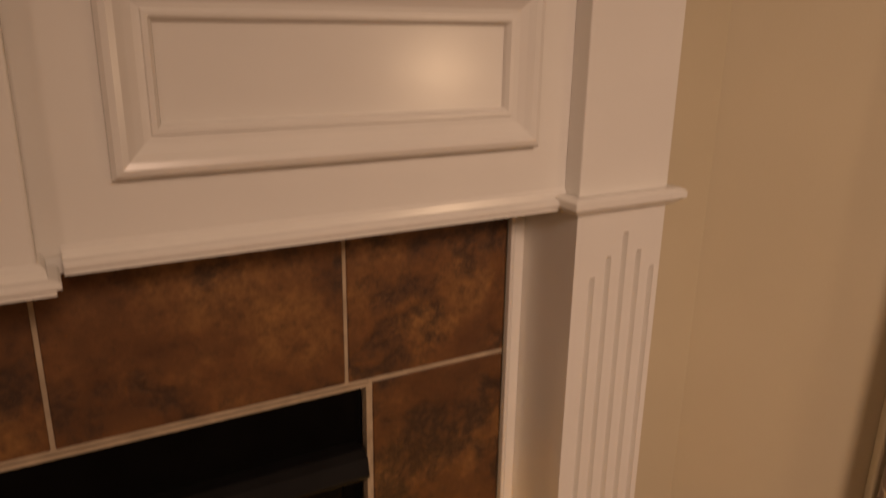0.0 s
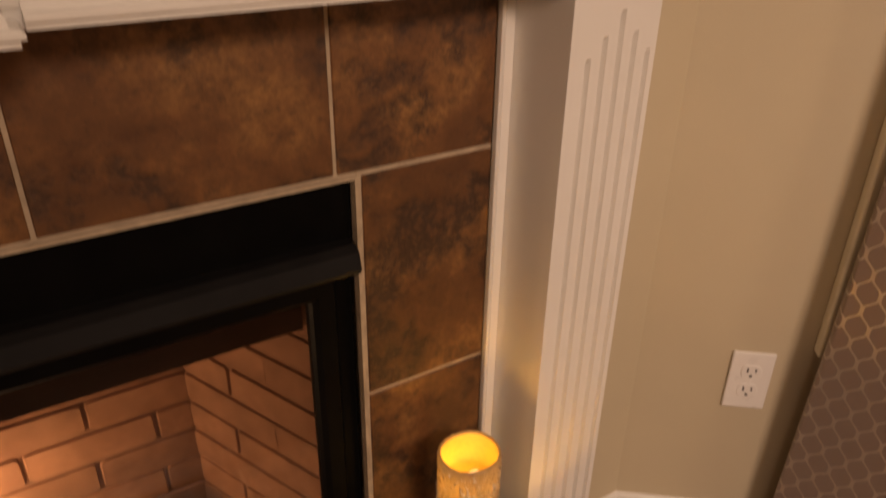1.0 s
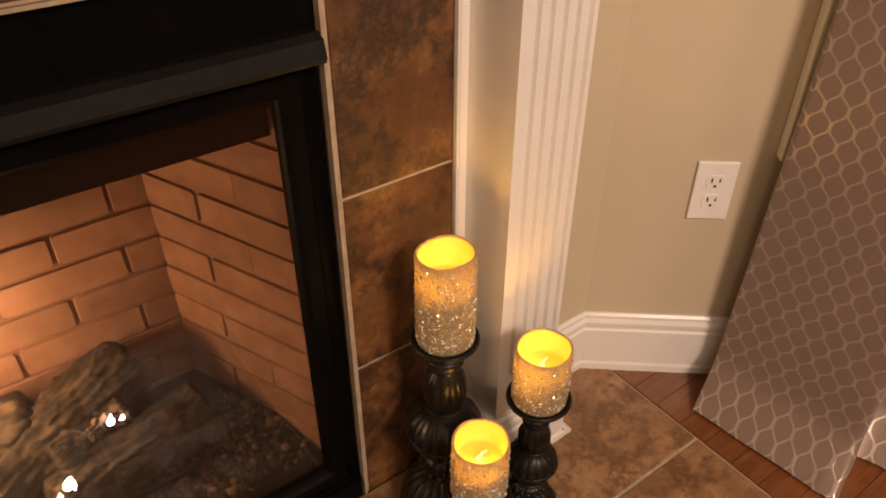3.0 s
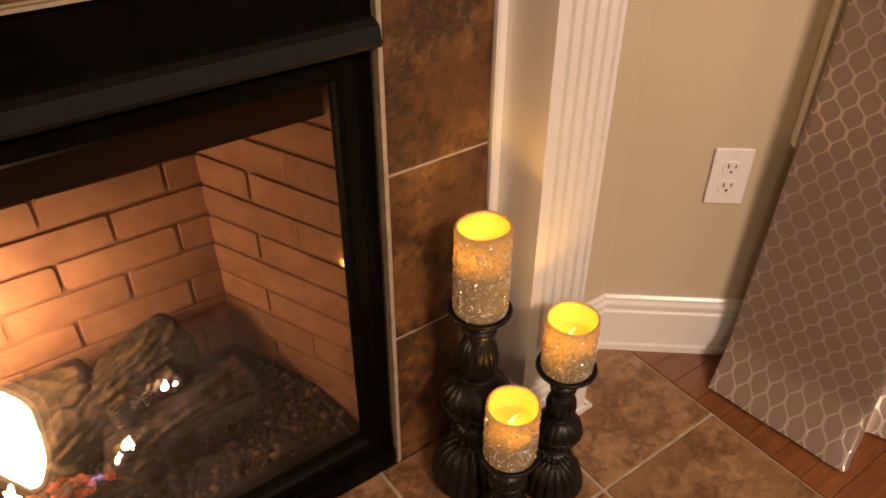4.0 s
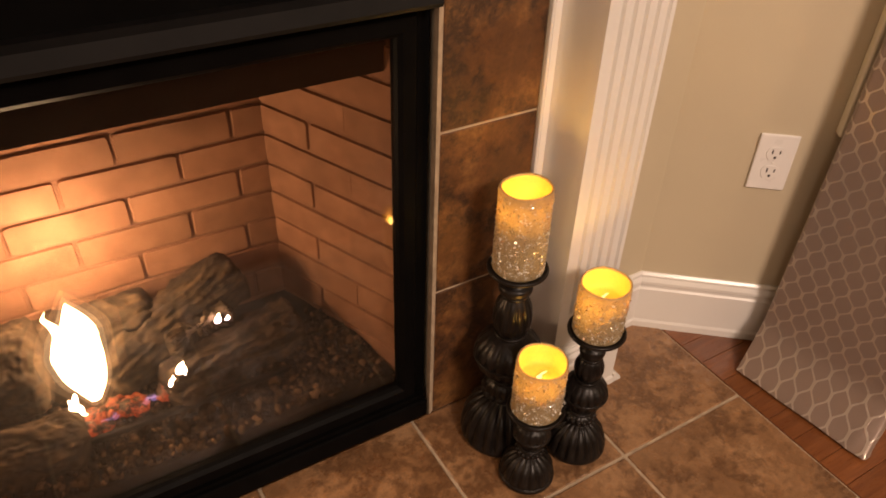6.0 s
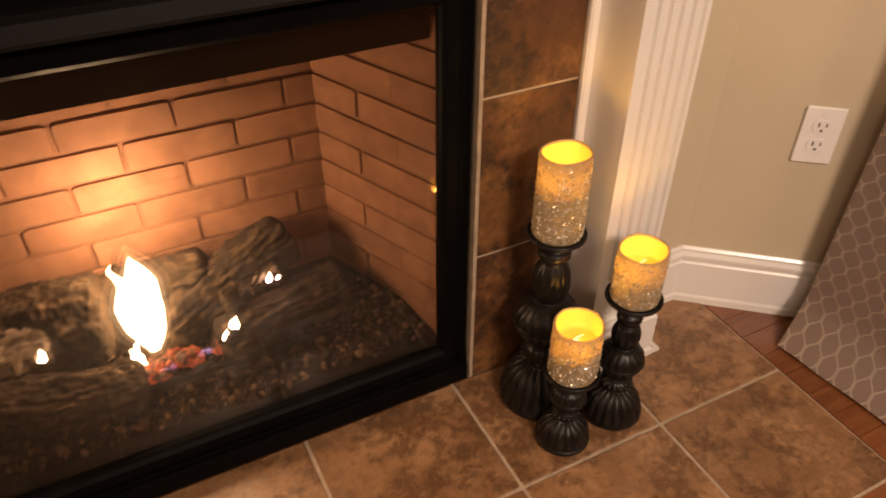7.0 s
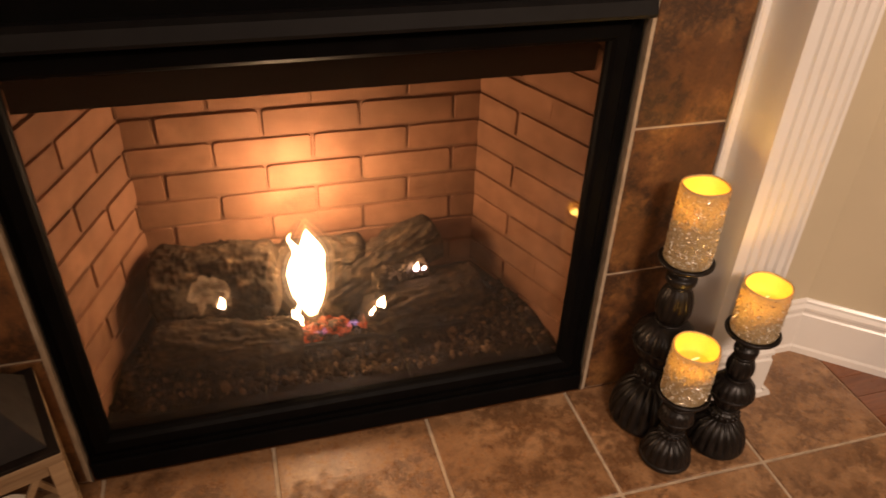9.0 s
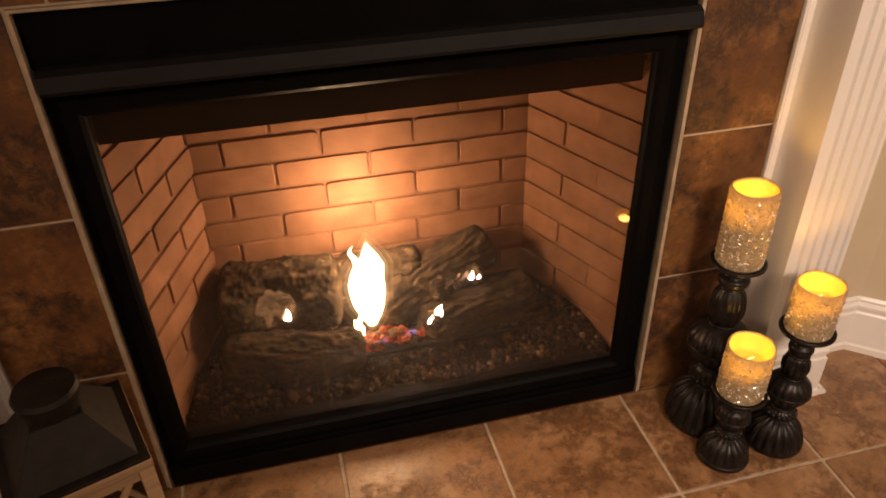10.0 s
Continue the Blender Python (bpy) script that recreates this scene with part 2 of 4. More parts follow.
def curtain_material():
    m, t, b = mat("taupe_ogee_fabric")
    uv = t.nodes.new("ShaderNodeTexCoord").outputs["UV"]
    sep = t.nodes.new("ShaderNodeSeparateXYZ")
    t.links.new(uv, sep.inputs[0])
    u = math_node(t, "DIVIDE", sep.outputs[0], 0.0190)
    ph = math_node(t, "SINE", math_node(t, "MULTIPLY", sep.outputs[1], 2 * math.pi / 0.059))
    # the waves are squared off so that the cells read as rounded hexagons
    s = math_node(t, "SMOOTH_MAX", math_node(t, "SMOOTH_MIN", math_node(t, "MULTIPLY", ph, 0.60), 0.46, 0.22), -0.46, 0.22)

    def gap(x):
        fr = math_node(t, "FRACT", math_node(t, "MULTIPLY_ADD", x, 0.5, 0.5))
        return math_node(t, "MULTIPLY", math_node(t, "ABSOLUTE", math_node(t, "SUBTRACT", fr, 0.5)), 2.0)
    d1 = gap(math_node(t, "SUBTRACT", u, s))
    d2 = gap(math_node(t, "SUBTRACT", math_node(t, "ADD", u, s), 1.0))
    d = math_node(t, "MINIMUM", d1, d2)
    line = math_node(t, "MULTIPLY", math_node(t, "LESS_THAN", d, 0.12), math_node(t, "MULTIPLY_ADD", noise_tex(t, 60, 3), 0.5, 0.6))
    weave = noise_tex(t, 420, 2)
    base = mix(t, math_node(t, "MULTIPLY", weave, 0.6), (0.265, 0.190, 0.150), (0.185, 0.132, 0.104))
    thread = mix(t, math_node(t, "MULTIPLY", weave, 0.5), (0.62, 0.53, 0.44), (0.48, 0.40, 0.33))
    t.links.new(mix(t, line, base, thread), b.inputs["Base Color"])
    t.links.new(math_node(t, "MULTIPLY_ADD", line, -0.12, 0.40), b.inputs["Roughness"])
    t.links.new(math_node(t, "MULTIPLY_ADD", line, 0.45, 0.20), b.inputs["Metallic"])
    b.inputs["Sheen Weight"].default_value = 0.4
    bump(t, b, math_node(t, "MULTIPLY_ADD", line, 1.0, math_node(t, "MULTIPLY", weave, 0.5)), 0.3, 0.0008)
    return m


CURTAIN = curtain_material()
LINING = plain("white_lining", (0.72, 0.68, 0.62), 0.8, spread=0.06, scale=30)


def wax_material(name, colour, glitter):
    m, t, b = mat(name)
    t.nodes.remove(b)
    n = noise_tex(t, 180, 4)
    col = ramp(t, n, ((0.3, tuple(c * 0.8 for c in colour)), (0.7, colour)))
    base = t.nodes.new("ShaderNodeBsdfPrincipled")
    t.links.new(col, base.inputs["Base Color"])
    base.inputs["Roughness"].default_value = 0.35 if glitter else 0.5
    if glitter:
        v = node(t, "ShaderNodeTexVoronoi", Scale=330.0)
        t.links.new(t.nodes.new("ShaderNodeTexCoord").outputs["Object"], v.inputs["Vector"])
        bump(t, base, v.outputs["Distance"], 0.8, 0.002)
    tr = node(t, "ShaderNodeBsdfTranslucent", Color=(1.0, 0.80, 0.46, 1) if glitter else (1.0, 0.85, 0.5, 1))
    mx = node(t, "ShaderNodeMixShader", Fac=0.14 if glitter else 0.42)
    t.links.new(base.outputs[0], mx.inputs[1])
    t.links.new(tr.outputs[0], mx.inputs[2])
    t.links.new(mx.outputs[0], t.nodes["Material Output"].inputs[0])
    return m


WAX = wax_material("amber_wax", (0.80, 0.53, 0.12), False)
WAX_OUT = wax_material("gold_glitter_wax", (0.40, 0.30, 0.165), True)
WAX_CORE = plain("solid_wax", (0.55, 0.44, 0.28), 0.5)


def chip_material():
    m, t, b = mat("crushed_glass_glitter")
    rnd = t.nodes.new("ShaderNodeNewGeometry").outputs["Random Per Island"]
    t.links.new(ramp(t, rnd, ((0.0, (0.36, 0.27, 0.15)), (0.6, (0.58, 0.50, 0.36)), (1.0, (0.90, 0.88, 0.82)))), b.inputs["Base Color"])
    b.inputs["Metallic"].default_value = 0.2
    b.inputs["Roughness"].default_value = 0.16
    return m


CHIP = chip_material()
LED = glow("led_tip", (1.0, 0.62, 0.15), (1.0, 0.72, 0.25), 2.0, 0.0, 0.02, False)


# ---- building helpers ----
def thing(name, at=(0, 0, 0), rz=0.0, label="", category="", group="", kind=""):
    ob = new(name)
    ob.empty_display_size = 0.05
    ob.location, ob.rotation_euler = at, (0, 0, radians(rz))
    return tagged(ob, label, category, group, kind)


def part(name, bm, material, parent=None, label="", smooth=False, second=None):
    me = bpy.data.meshes.new(name)
    bmesh.ops.recalc_face_normals(bm, faces=bm.faces[:])
    if smooth:
        for f in bm.faces:
            f.smooth = True
    bm.to_mesh(me)
    bm.free()
    me.materials.append(material)
    if second:
        me.materials.append(second)
    ob = new(name, me)
    if parent is not None:
        ob.parent = parent
    return tagged(ob, label)


def box(x0, x1, y0, y1, z0, z1, bevel=0.0, bm=None, segs=2):
    bm = bm or bmesh.new()
    vs = [bm.verts.new((x, y, z)) for x in (x0, x1) for y in (y0, y1) for z in (z0, z1)]
    fs = [bm.faces.new([vs[i] for i in q]) for q in ((0, 1, 3, 2), (4, 6, 7, 5), (0, 4, 5, 1), (2, 3, 7, 6), (0, 2, 6, 4), (1, 5, 7, 3))]
    if bevel:
        es = list({e for f in fs for e in f.edges})
        bmesh.ops.bevel(bm, geom=es, offset=bevel, segments=segs, affect="EDGES", profile=0.5)
    return bm


def extrude_profile(profile, path, bm=None, closed=False):
    """Sweeps a profile of (out, up) along a plan path of (x, y, z), mitred; out is to the right of the way, in plan."""
    bm = bm or bmesh.new()
    n, rings = len(path), []
    for i, p in enumerate(path):
        p = Vector(p)
        a = (p - Vector(path[i - 1])).normalized() if (i or closed) else None
        b = (Vector(path[(i + 1) % n]) - p).normalized() if (i < n - 1 or closed) else None
        ra = Vector((a.y, -a.x, 0)) if a else None
        rb = Vector((b.y, -b.x, 0)) if b else None
        r = ra or rb
        if ra and rb:
            r = (ra + rb) / (1 + ra.dot(rb))
        rings.append([bm.verts.new(p + r * o + Vector((0, 0, u))) for o, u in profile])
    m = len(profile)
    for i in range(n if closed else n - 1):
        A, B = rings[i], rings[(i + 1) % n]
        for j in range(m):
            bm.faces.new((A[j], A[(j + 1) % m], B[(j + 1) % m], B[j]))
    if not closed:
        bm.faces.new(rings[0])
        bm.faces.new(rings[-1])
    return bm


def picture_frame(x0, x1, z0, z1, y, profile, bm=None):
    """A mitred moulding round a rectangle on a face that looks to -y. profile: (inward, proud)."""
    bm = bm or bmesh.new()
    rings = []
    for sx, sz, cx, cz in ((1, 1, x0, z0), (-1, 1, x1, z0), (-1, -1, x1, z1), (1, -1, x0, z1)):
        rings.append([bm.verts.new((cx + sx * i, y - o, cz + sz * i)) for i, o in profile])
    m = len(profile)
    for i in range(4):
        A, B = rings[i], rings[(i + 1) % 4]
        for j in range(m):
            bm.faces.new((A[j], A[(j + 1) % m], B[(j + 1) % m], B[j]))
    return bm


def lathe(profile, n=48, flute=None, bm=None, at=(0, 0, 0)):
    """Turns (radius, z) round the z axis. flute(z, angle) scales the radius."""
    bm = bm or bmesh.new()
    rings = []
    for r, z in profile:
        ring = []
        for k in range(n):
            a = 2 * math.pi * k / n
            q = r * (flute(z, a) if flute else 1)
            ring.append(bm.verts.new((at[0] + q * math.cos(a), at[1] + q * math.sin(a), at[2] + z)))
        rings.append(ring)
    for A, B in zip(rings, rings[1:]):
        for k in range(n):
            bm.faces.new((A[k], A[(k + 1) % n], B[(k + 1) % n], B[k]))
    bm.faces.new(rings[0][::-1])
    bm.faces.new(rings[-1])
    return bm


def curve_points(pts, steps=5):
    """A smooth (radius, z) profile through a few points."""
    out = []
    for i in range(len(pts) - 1):
        p0, p1, p2, p3 = pts[max(i - 1, 0)], pts[i], pts[i + 1], pts[min(i + 2, len(pts) - 1)]
        for k in range(steps):
            u = k / steps
            out.append(tuple(0.5 * (2 * b + (c - a) * u + (2 * a - 5 * b + 4 * c - d) * u * u + (3 * b - a - 3 * c + d) * u ** 3) for a, b, c, d in zip(p0, p1, p2, p3)))
    return out + [pts[-1]]


# ---- plan ----
CX = -0.490                      # middle of the fireplace
OPEN_L, OPEN_R, OPEN_T = -0.980, 0.0, 0.914
WALL_Y = 0.010                   # chimney wall, behind the tile face at y = 0
BEND = (0.527, 0.012)            # where the wall turns
SLANT = radians(-39.5)
WT = Vector((math.cos(SLANT), math.sin(SLANT), 0))     # along the outlet wall
WN = Vector((math.sin(SLANT), -math.cos(SLANT), 0))    # out of it, into the room
BP = Vector((*BEND, 0))


def mirror_x(x):
    return 2 * CX - x


# ---- walls, floor, ceiling ----
ROOM_H = 2.6
FAR = 3.2
C_R = BP + WT * FAR
A_L = Vector((mirror_x(BEND[0]), BEND[1], 0))
D_L = Vector((mirror_x(C_R.x), C_R.y, 0))
BACK_Y = -4.6


def wall_slab(name, a, b, thick, z0=0.0, z1=ROOM_H, bm=None):
    """A wall from a to b; the room is on the right of the way."""
    d = (Vector(b) - Vector(a)).normalized()
    out = Vector((-d.y, d.x, 0)) * thick
    bm = bm or bmesh.new()
    lo = [Vector(a), Vector(b), Vector(b) + out, Vector(a) + out]
    v0 = [bm.verts.new((p.x, p.y, z0)) for p in lo]
    v1 = [bm.verts.new((p.x, p.y, z1)) for p in lo]
    bm.faces.new(v0), bm.faces.new(v1)
    for i in range(4):
        bm.faces.new((v0[i], v0[(i + 1) % 4], v1[(i + 1) % 4], v1[i]))
    return bm


# chimney wall with the firebox opening left out
bm = wall_slab("w", (A_L.x, WALL_Y, 0), (OPEN_L - 0.01, WALL_Y, 0), 0.12)
wall_slab("w", (OPEN_R + 0.01, WALL_Y, 0), (BEND[0], WALL_Y, 0), 0.12, bm=bm)
wall_slab("w", (OPEN_L - 0.01, WALL_Y, 0), (OPEN_R + 0.01, WALL_Y, 0), 0.12, z0=OPEN_T + 0.01, bm=bm)
tagged(part("wall_north", bm, TAN), "tan painted chimney wall behind the white mantel", "wall", kind="structure")
# outlet wall, with the window opening
W0, W1, WZ0, WZ1 = 0.364, 1.45, 0.60, 2.1
bm = wall_slab("w", BP, BP + WT * W0, 0.12)
wall_slab("w", BP + WT * W1, C_R, 0.12, bm=bm)
wall_slab("w", BP + WT * W0, BP + WT * W1, 0.12, z1=WZ0, bm=bm)
wall_slab("w", BP + WT * W0, BP + WT * W1, 0.12, z0=WZ1, bm=bm)
tagged(part("wall_east", bm, TAN), "tan painted wall with an outlet and a curtained window", "wall", kind="structure")
tagged(part("wall_west", wall_slab("w", D_L, A_L, 0.12), TAN), "tan painted wall slanting off the chimney wall", "wall", kind="structure")
bm = wall_slab("w", C_R, (C_R.x, BACK_Y, 0), 0.12)
wall_slab("w", (C_R.x, BACK_Y, 0), (D_L.x, BACK_Y, 0), 0.12, bm=bm)
wall_slab("w", (D_L.x, BACK_Y, 0), D_L, 0.12, bm=bm)
tagged(part("wall_south", bm, TAN), "plain tan painted walls closing the room", "wall", kind="structure")
tagged(part("ceiling", box(D_L.x - 0.2, C_R.x + 0.2, BACK_Y - 0.2, 0.9, ROOM_H, ROOM_H + 0.1), CEILING), "plain white painted ceiling over the room", "ceiling", kind="structure")
floor = tagged(part("floor", box(D_L.x - 0.2, C_R.x + 0.2, BACK_Y - 0.2, 0.9, -0.12, -0.009), OAK), "reddish brown oak strip floor beside the hearth", "floor", kind="structure")

# skirting boards
SKIRT = ((0.0, 0.0), (0.016, 0.0), (0.016, 0.016), (0.013, 0.022), (0.013, 0.106), (0.010, 0.110), (0.010, 0.116), (0.013, 0.120), (0.013, 0.127), (0.008, 0.135), (0.008, 0.141), (0.004, 0.146), (0.0, 0.146))
bm = extrude_profile(SKIRT, [(0.330, WALL_Y, 0), (BEND[0], WALL_Y + 0.001, 0), tuple(BP + WT * 3.0)])
tagged(part("baseboard", bm, WHITE), "white moulded baseboard along the tan wall", "baseboard", kind="structure")
bm = extrude_profile(SKIRT, [tuple(D_L), (A_L.x, WALL_Y + 0.001, 0), (mirror_x(0.330), WALL_Y, 0)])
tagged(part("baseboard", bm, WHITE), "white moulded baseboard along the slanting wall", "baseboard", kind="structure")

# ---- window behind the curtain ----
win = thing("window_1", tuple(BP), math.degrees(SLANT), "dark night window with an almond casing behind the curtain", "window", kind="structure")
CAS = 0.075
part("casing", box(W0 - CAS - 0.010, W0 + 0.005, -0.028, -0.001, WZ0 - 0.09, WZ1 + CAS, 0.004), ALMOND, win)
part("casing", box(W1 - 0.005, W1 + CAS, -0.020, -0.001, WZ0 - 0.09, WZ1 + CAS, 0.004), ALMOND, win)
part("casing", box(W0 + 0.006, W1 - 0.006, -0.020, -0.001, WZ1, WZ1 + CAS, 0.004), ALMOND, win)
part("window_sill", box(W0 + 0.006, W1 - 0.006, -0.035, 0.05, WZ0 - 0.03, WZ0 + 0.001, 0.006), ALMOND, win)
part("window_frame", picture_frame(W0 + 0.005, W1 - 0.005, WZ0, WZ1, 0.07, ((0, 0), (0, 0.03), (0.05, 0.03), (0.05, 0))), ALMOND, win)
part("pane", box(W0 + 0.05, W1 - 0.05, 0.064, 0.069, WZ0 + 0.04, WZ1 - 0.04), NIGHT_GLASS, win)

# ---- mantel ----
mantel = thing("fireplace_mantel", (CX, 0, 0), 0, "white painted wooden mantel with fluted pilasters and raised panels", "mantel")


def mx(x):
    return x - CX


part("frieze", box(mx(mirror_x(0.2035)), mx(0.2035), -0.075, 0.006, 1.128, 1.42), WHITE, mantel)
# moulding along the foot of the frieze
FOOT = ((0.0, 0.0), (0.010, 0.0), (0.010, 0.004), (0.014, 0.006), (0.014, 0.0095), (0.012, 0.0115), (0.0055, 0.013), (0.0045, 0.020), (0.002, 0.023), (0.0, 0.024))
part("frieze_moulding", extrude_profile(FOOT, [(mx(-0.288), -0.073, 1.113), (mx(0.2035), -0.073, 1.113)][::1]), WHITE, mantel)
part("frieze_moulding", extrude_profile(FOOT, [(-mx(0.2035), -0.073, 1.113), (-mx(-0.288), -0.073, 1.113)]), WHITE, mantel)
part("soffit", box(-mx(0.2035), mx(0.2035), -0.072, 0.006, 1.112, 1.1275), WHITE, mantel)
CB = mx(-0.305)
part("centre_block", box(-CB, CB, -0.105, -0.0755, 1.120, 1.42, 0.003), WHITE, mantel)
part("centre_block_moulding", extrude_profile(FOOT, [(-CB, -0.074, 1.108), (-CB, -0.104, 1.108), (CB, -0.104, 1.108), (CB, -0.074, 1.108)]), WHITE, mantel)
MOULD = ((0.0, 0.0), (0.0, 0.009), (0.003, 0.014), (0.008, 0.016), (0.013, 0.0145), (0.019, 0.010), (0.026, 0.0065), (0.032, 0.0055), (0.033, 0.008), (0.037, 0.008), (0.040, 0.004), (0.041, 0.0))
PX0, PX1, PZ0, PZ1 = -0.246, 0.158, 1.185, 1.345
for s in (1, -1):
    a, b = sorted((s * mx(PX0), s * mx(PX1)))
    part("panel_moulding", picture_frame(a, b, PZ0, PZ1, -0.0748, MOULD), WHITE, mantel)
SHELF = ((0.0, 0.0), (0.05, 0.0), (0.055, 0.02), (0.08, 0.045), (0.085, 0.05), (0.085, 0.085), (0.0, 0.085))
part("shelf", extrude_profile(SHELF, [(-mx(0.36), 0.008, 1.42), (-mx(0.36), -0.10, 1.42), (mx(0.36), -0.10, 1.42), (mx(0.36), 0.008, 1.42)]), WHITE, mantel)
part("shelf_board", box(-mx(0.36), mx(0.36), -0.1, 0.008, 1.421, 1.504), WHITE, mantel)

PIL_L, PIL_R, PIL_Y = 0.204, 0.331, -0.100
PIL_FLUTES = ((0.2300, 1.036), (0.2520, 1.058), (0.2745, 1.084), (0.2965, 1.060), (0.3185, 1.038))


def fluted_front(bm, x0, x1, y, z0, z1, flutes, zlow, w=0.0042, depth=0.008):
    """A board front with rounded grooves cut into it, built as vertical strips."""
    xs = [x0]
    for fx, ft in flutes:
        xs += [fx - w, fx - w * 0.5, fx, fx + w * 0.5, fx + w]
    xs.append(x1)
    prof = [0.0] + [0.0, 0.75, 1.0, 0.75, 0.0] * len(flutes) + [0.0]
    tops = [None] + [f for f in flutes for _ in range(5)] + [None]
    for i in range(len(xs) - 1):
        own = tops[i] or tops[i + 1]
        inside = tops[i] is not None and tops[i] is tops[i + 1]
        if not inside:
            bm.faces.new([bm.verts.new(p) for p in ((xs[i], y, z0), (xs[i + 1], y, z0), (xs[i + 1], y, z1), (xs[i], y, z1))])
            continue
        t = own[1]
        lv = ((z0, 0), (zlow, 0), (zlow + 0.006, 1), (t - 0.006, 1), (t, 0), (z1, 0))
        for (za, ga), (zb, gb) in zip(lv, lv[1:]):
            bm.faces.new([bm.verts.new(p) for p in ((xs[i], y + prof[i] * depth * ga, za), (xs[i + 1], y + prof[i + 1] * depth * ga, za), (xs[i + 1], y + prof[i + 1] * depth * gb, zb), (xs[i], y + prof[i] * depth * gb, zb))])
    bmesh.ops.remove_doubles(bm, verts=bm.verts[:], dist=0.00005)


def pilaster(s):
    """s = 1 on the right of the fire, -1 on its left."""
    p = new("pilaster")
    p.parent = mantel

    def bx(x0, x1, *r, **k):
        a, b = sorted((s * mx(x0), s * mx(x1)))
        return box(a, b, *r, **k)
    bm = bmesh.new()
    a, b = sorted((s * mx(PIL_L), s * mx(PIL_R)))
    fl = [(s * mx(x), z) for x, z in PIL_FLUTES]
    fl.sort()
    fluted_front(bm, a, b, PIL_Y, 0.16, 1.112, fl, 0.235)
    for x in (a, b):
        bm.faces.new([bm.verts.new(q) for q in ((x, PIL_Y, 0.16), (x, PIL_Y, 1.112), (x, 0.008, 1.112), (x, 0.008, 0.16))])
    bm.faces.new([bm.verts.new(q) for q in ((a, 0.008, 0.16), (b, 0.008, 0.16), (b, 0.008, 1.112), (a, 0.008, 1.112))])
    bmesh.ops.remove_doubles(bm, verts=bm.verts[:], dist=0.00005)
    part("shaft", bm, WHITE, p)
    part("upper_block", bx(PIL_L, PIL_R, PIL_Y, 0.008, 1.130, 1.4195, bevel=0.0015), WHITE, p)
    cap = ((0.0, 0.0), (0.006, 0.0), (0.012, 0.006), (0.016, 0.008), (0.016, 0.016), (0.011, 0.019), (0.0, 0.019))
    a2, b2 = sorted((s * mx(PIL_L), s * mx(PIL_R)))
    part("cap_moulding", extrude_profile(cap, [(a2, -0.075 if s > 0 else 0.006, 1.1115), (a2, PIL_Y, 1.1115), (b2, PIL_Y, 1.1115), (b2, 0.006 if s > 0 else -0.075, 1.1115)]), WHITE, p)
    part("cap_core", bx(PIL_L, PIL_R, PIL_Y, 0.008, 1.1125, 1.1295), WHITE, p)
    # plinth, with the skirting profile wrapped round it
    part("plinth", bx(PIL_L, PIL_R + 0.020, PIL_Y - 0.0008, 0.008, 0.001, 0.1595), WHITE, p)
    a2, b2 = sorted((s * mx(PIL_L), s * mx(PIL_R + 0.019)))
    path = [(a2, 0.004, 0.001), (a2, PIL_Y, 0.001), (b2, PIL_Y, 0.001), (b2, 0.004, 0.001)]
    part("plinth_moulding", extrude_profile(SKIRT, path), WHITE, p)
    x0, x1 = (PIL_R + 0.0352, PIL_R + 0.057)
    bm = bmesh.new()
    toe = ((0, 0.001), (1, 0.001), (1, 0.006), (0.75, 0.016), (0.4, 0.022), (0, 0.024))
    v = [[bm.verts.new((s * mx(x0 + (x1 - x0) * u), y, z)) for u, z in toe] for y in (PIL_Y - 0.015, 0.0)]
    for j in range(len(toe)):
        bm.faces.new((v[0][j], v[0][(j + 1) % len(toe)], v[1][(j + 1) % len(toe)], v[1][j]))
    bm.faces.new(v[0]), bm.faces.new(v[1])
    part("plinth_shoe", bm, WHITE, p)
    bead = ((0, 0), (0, 0.008), (0.003, 0.010), (0.006, 0.008), (0.008, 0.005), (0.020, 0.005), (0.022, 0.003), (0.022, 0))
    bm = bmesh.new()
    x0 = 0.1825
    v = [[bm.verts.new((s * mx(x0 + i), -o - 0.0002, z)) for i, o in bead] for z in (0.001, 1.1125)]
    for j in range(len(bead)):
        bm.faces.new((v[0][j], v[0][(j + 1) % len(bead)], v[1][(j + 1) % len(bead)], v[1][j]))
    bm.faces.new(v[0]), bm.faces.new(v[1])
    part("bead_strip", bm, WHITE, p)


pilaster(1)
pilaster(-1)

# ---- outlet ----
outlet = thing("wall_outlet", tuple(BP + WT * 0.190 + Vector((0, 0, 0.437))), math.degrees(SLANT), "white duplex power outlet with cover plate on the tan wall", "outlet")
part("cover_plate", box(-0.0355, 0.0355, -0.0065, -0.0005, -0.0585, 0.0585, 0.003), PLASTIC, outlet)
for zc in (0.0195, -0.0195):
    bm = lathe([(0.0170, 0.0), (0.0172, 0.0012), (0.0165, 0.002)], 32)
    for v in bm.verts:
        x, y, z = v.co
        v.co = (x, -0.0062 - z, max(-0.0135, min(0.0135, y)) + zc)
    face = part("socket", bm, PLASTIC, outlet)
    part("slot", box(-0.0080, -0.0055, -0.0086, -0.0080, zc - 0.0005, zc + 0.0085), SLOT, face)
    part("slot", box(0.0055, 0.0080, -0.0086, -0.0080, zc + 0.0005, zc + 0.0075), SLOT, face)
    bm = lathe([(0.0026, 0.0), (0.0026, 0.0006)], 12)
    for v in bm.verts:
        x, y, z = v.co
        v.co = (x, -0.0080 - z, y + zc - 0.0075)
    part("ground_hole", bm, SLOT, face)
bm = lathe([(0.0030, 0.0), (0.0028, 0.001), (0.0015, 0.0014)], 16)
for v in bm.verts:
    x, y, z = v.co
    v.co = (x, -0.0064 - z, y)
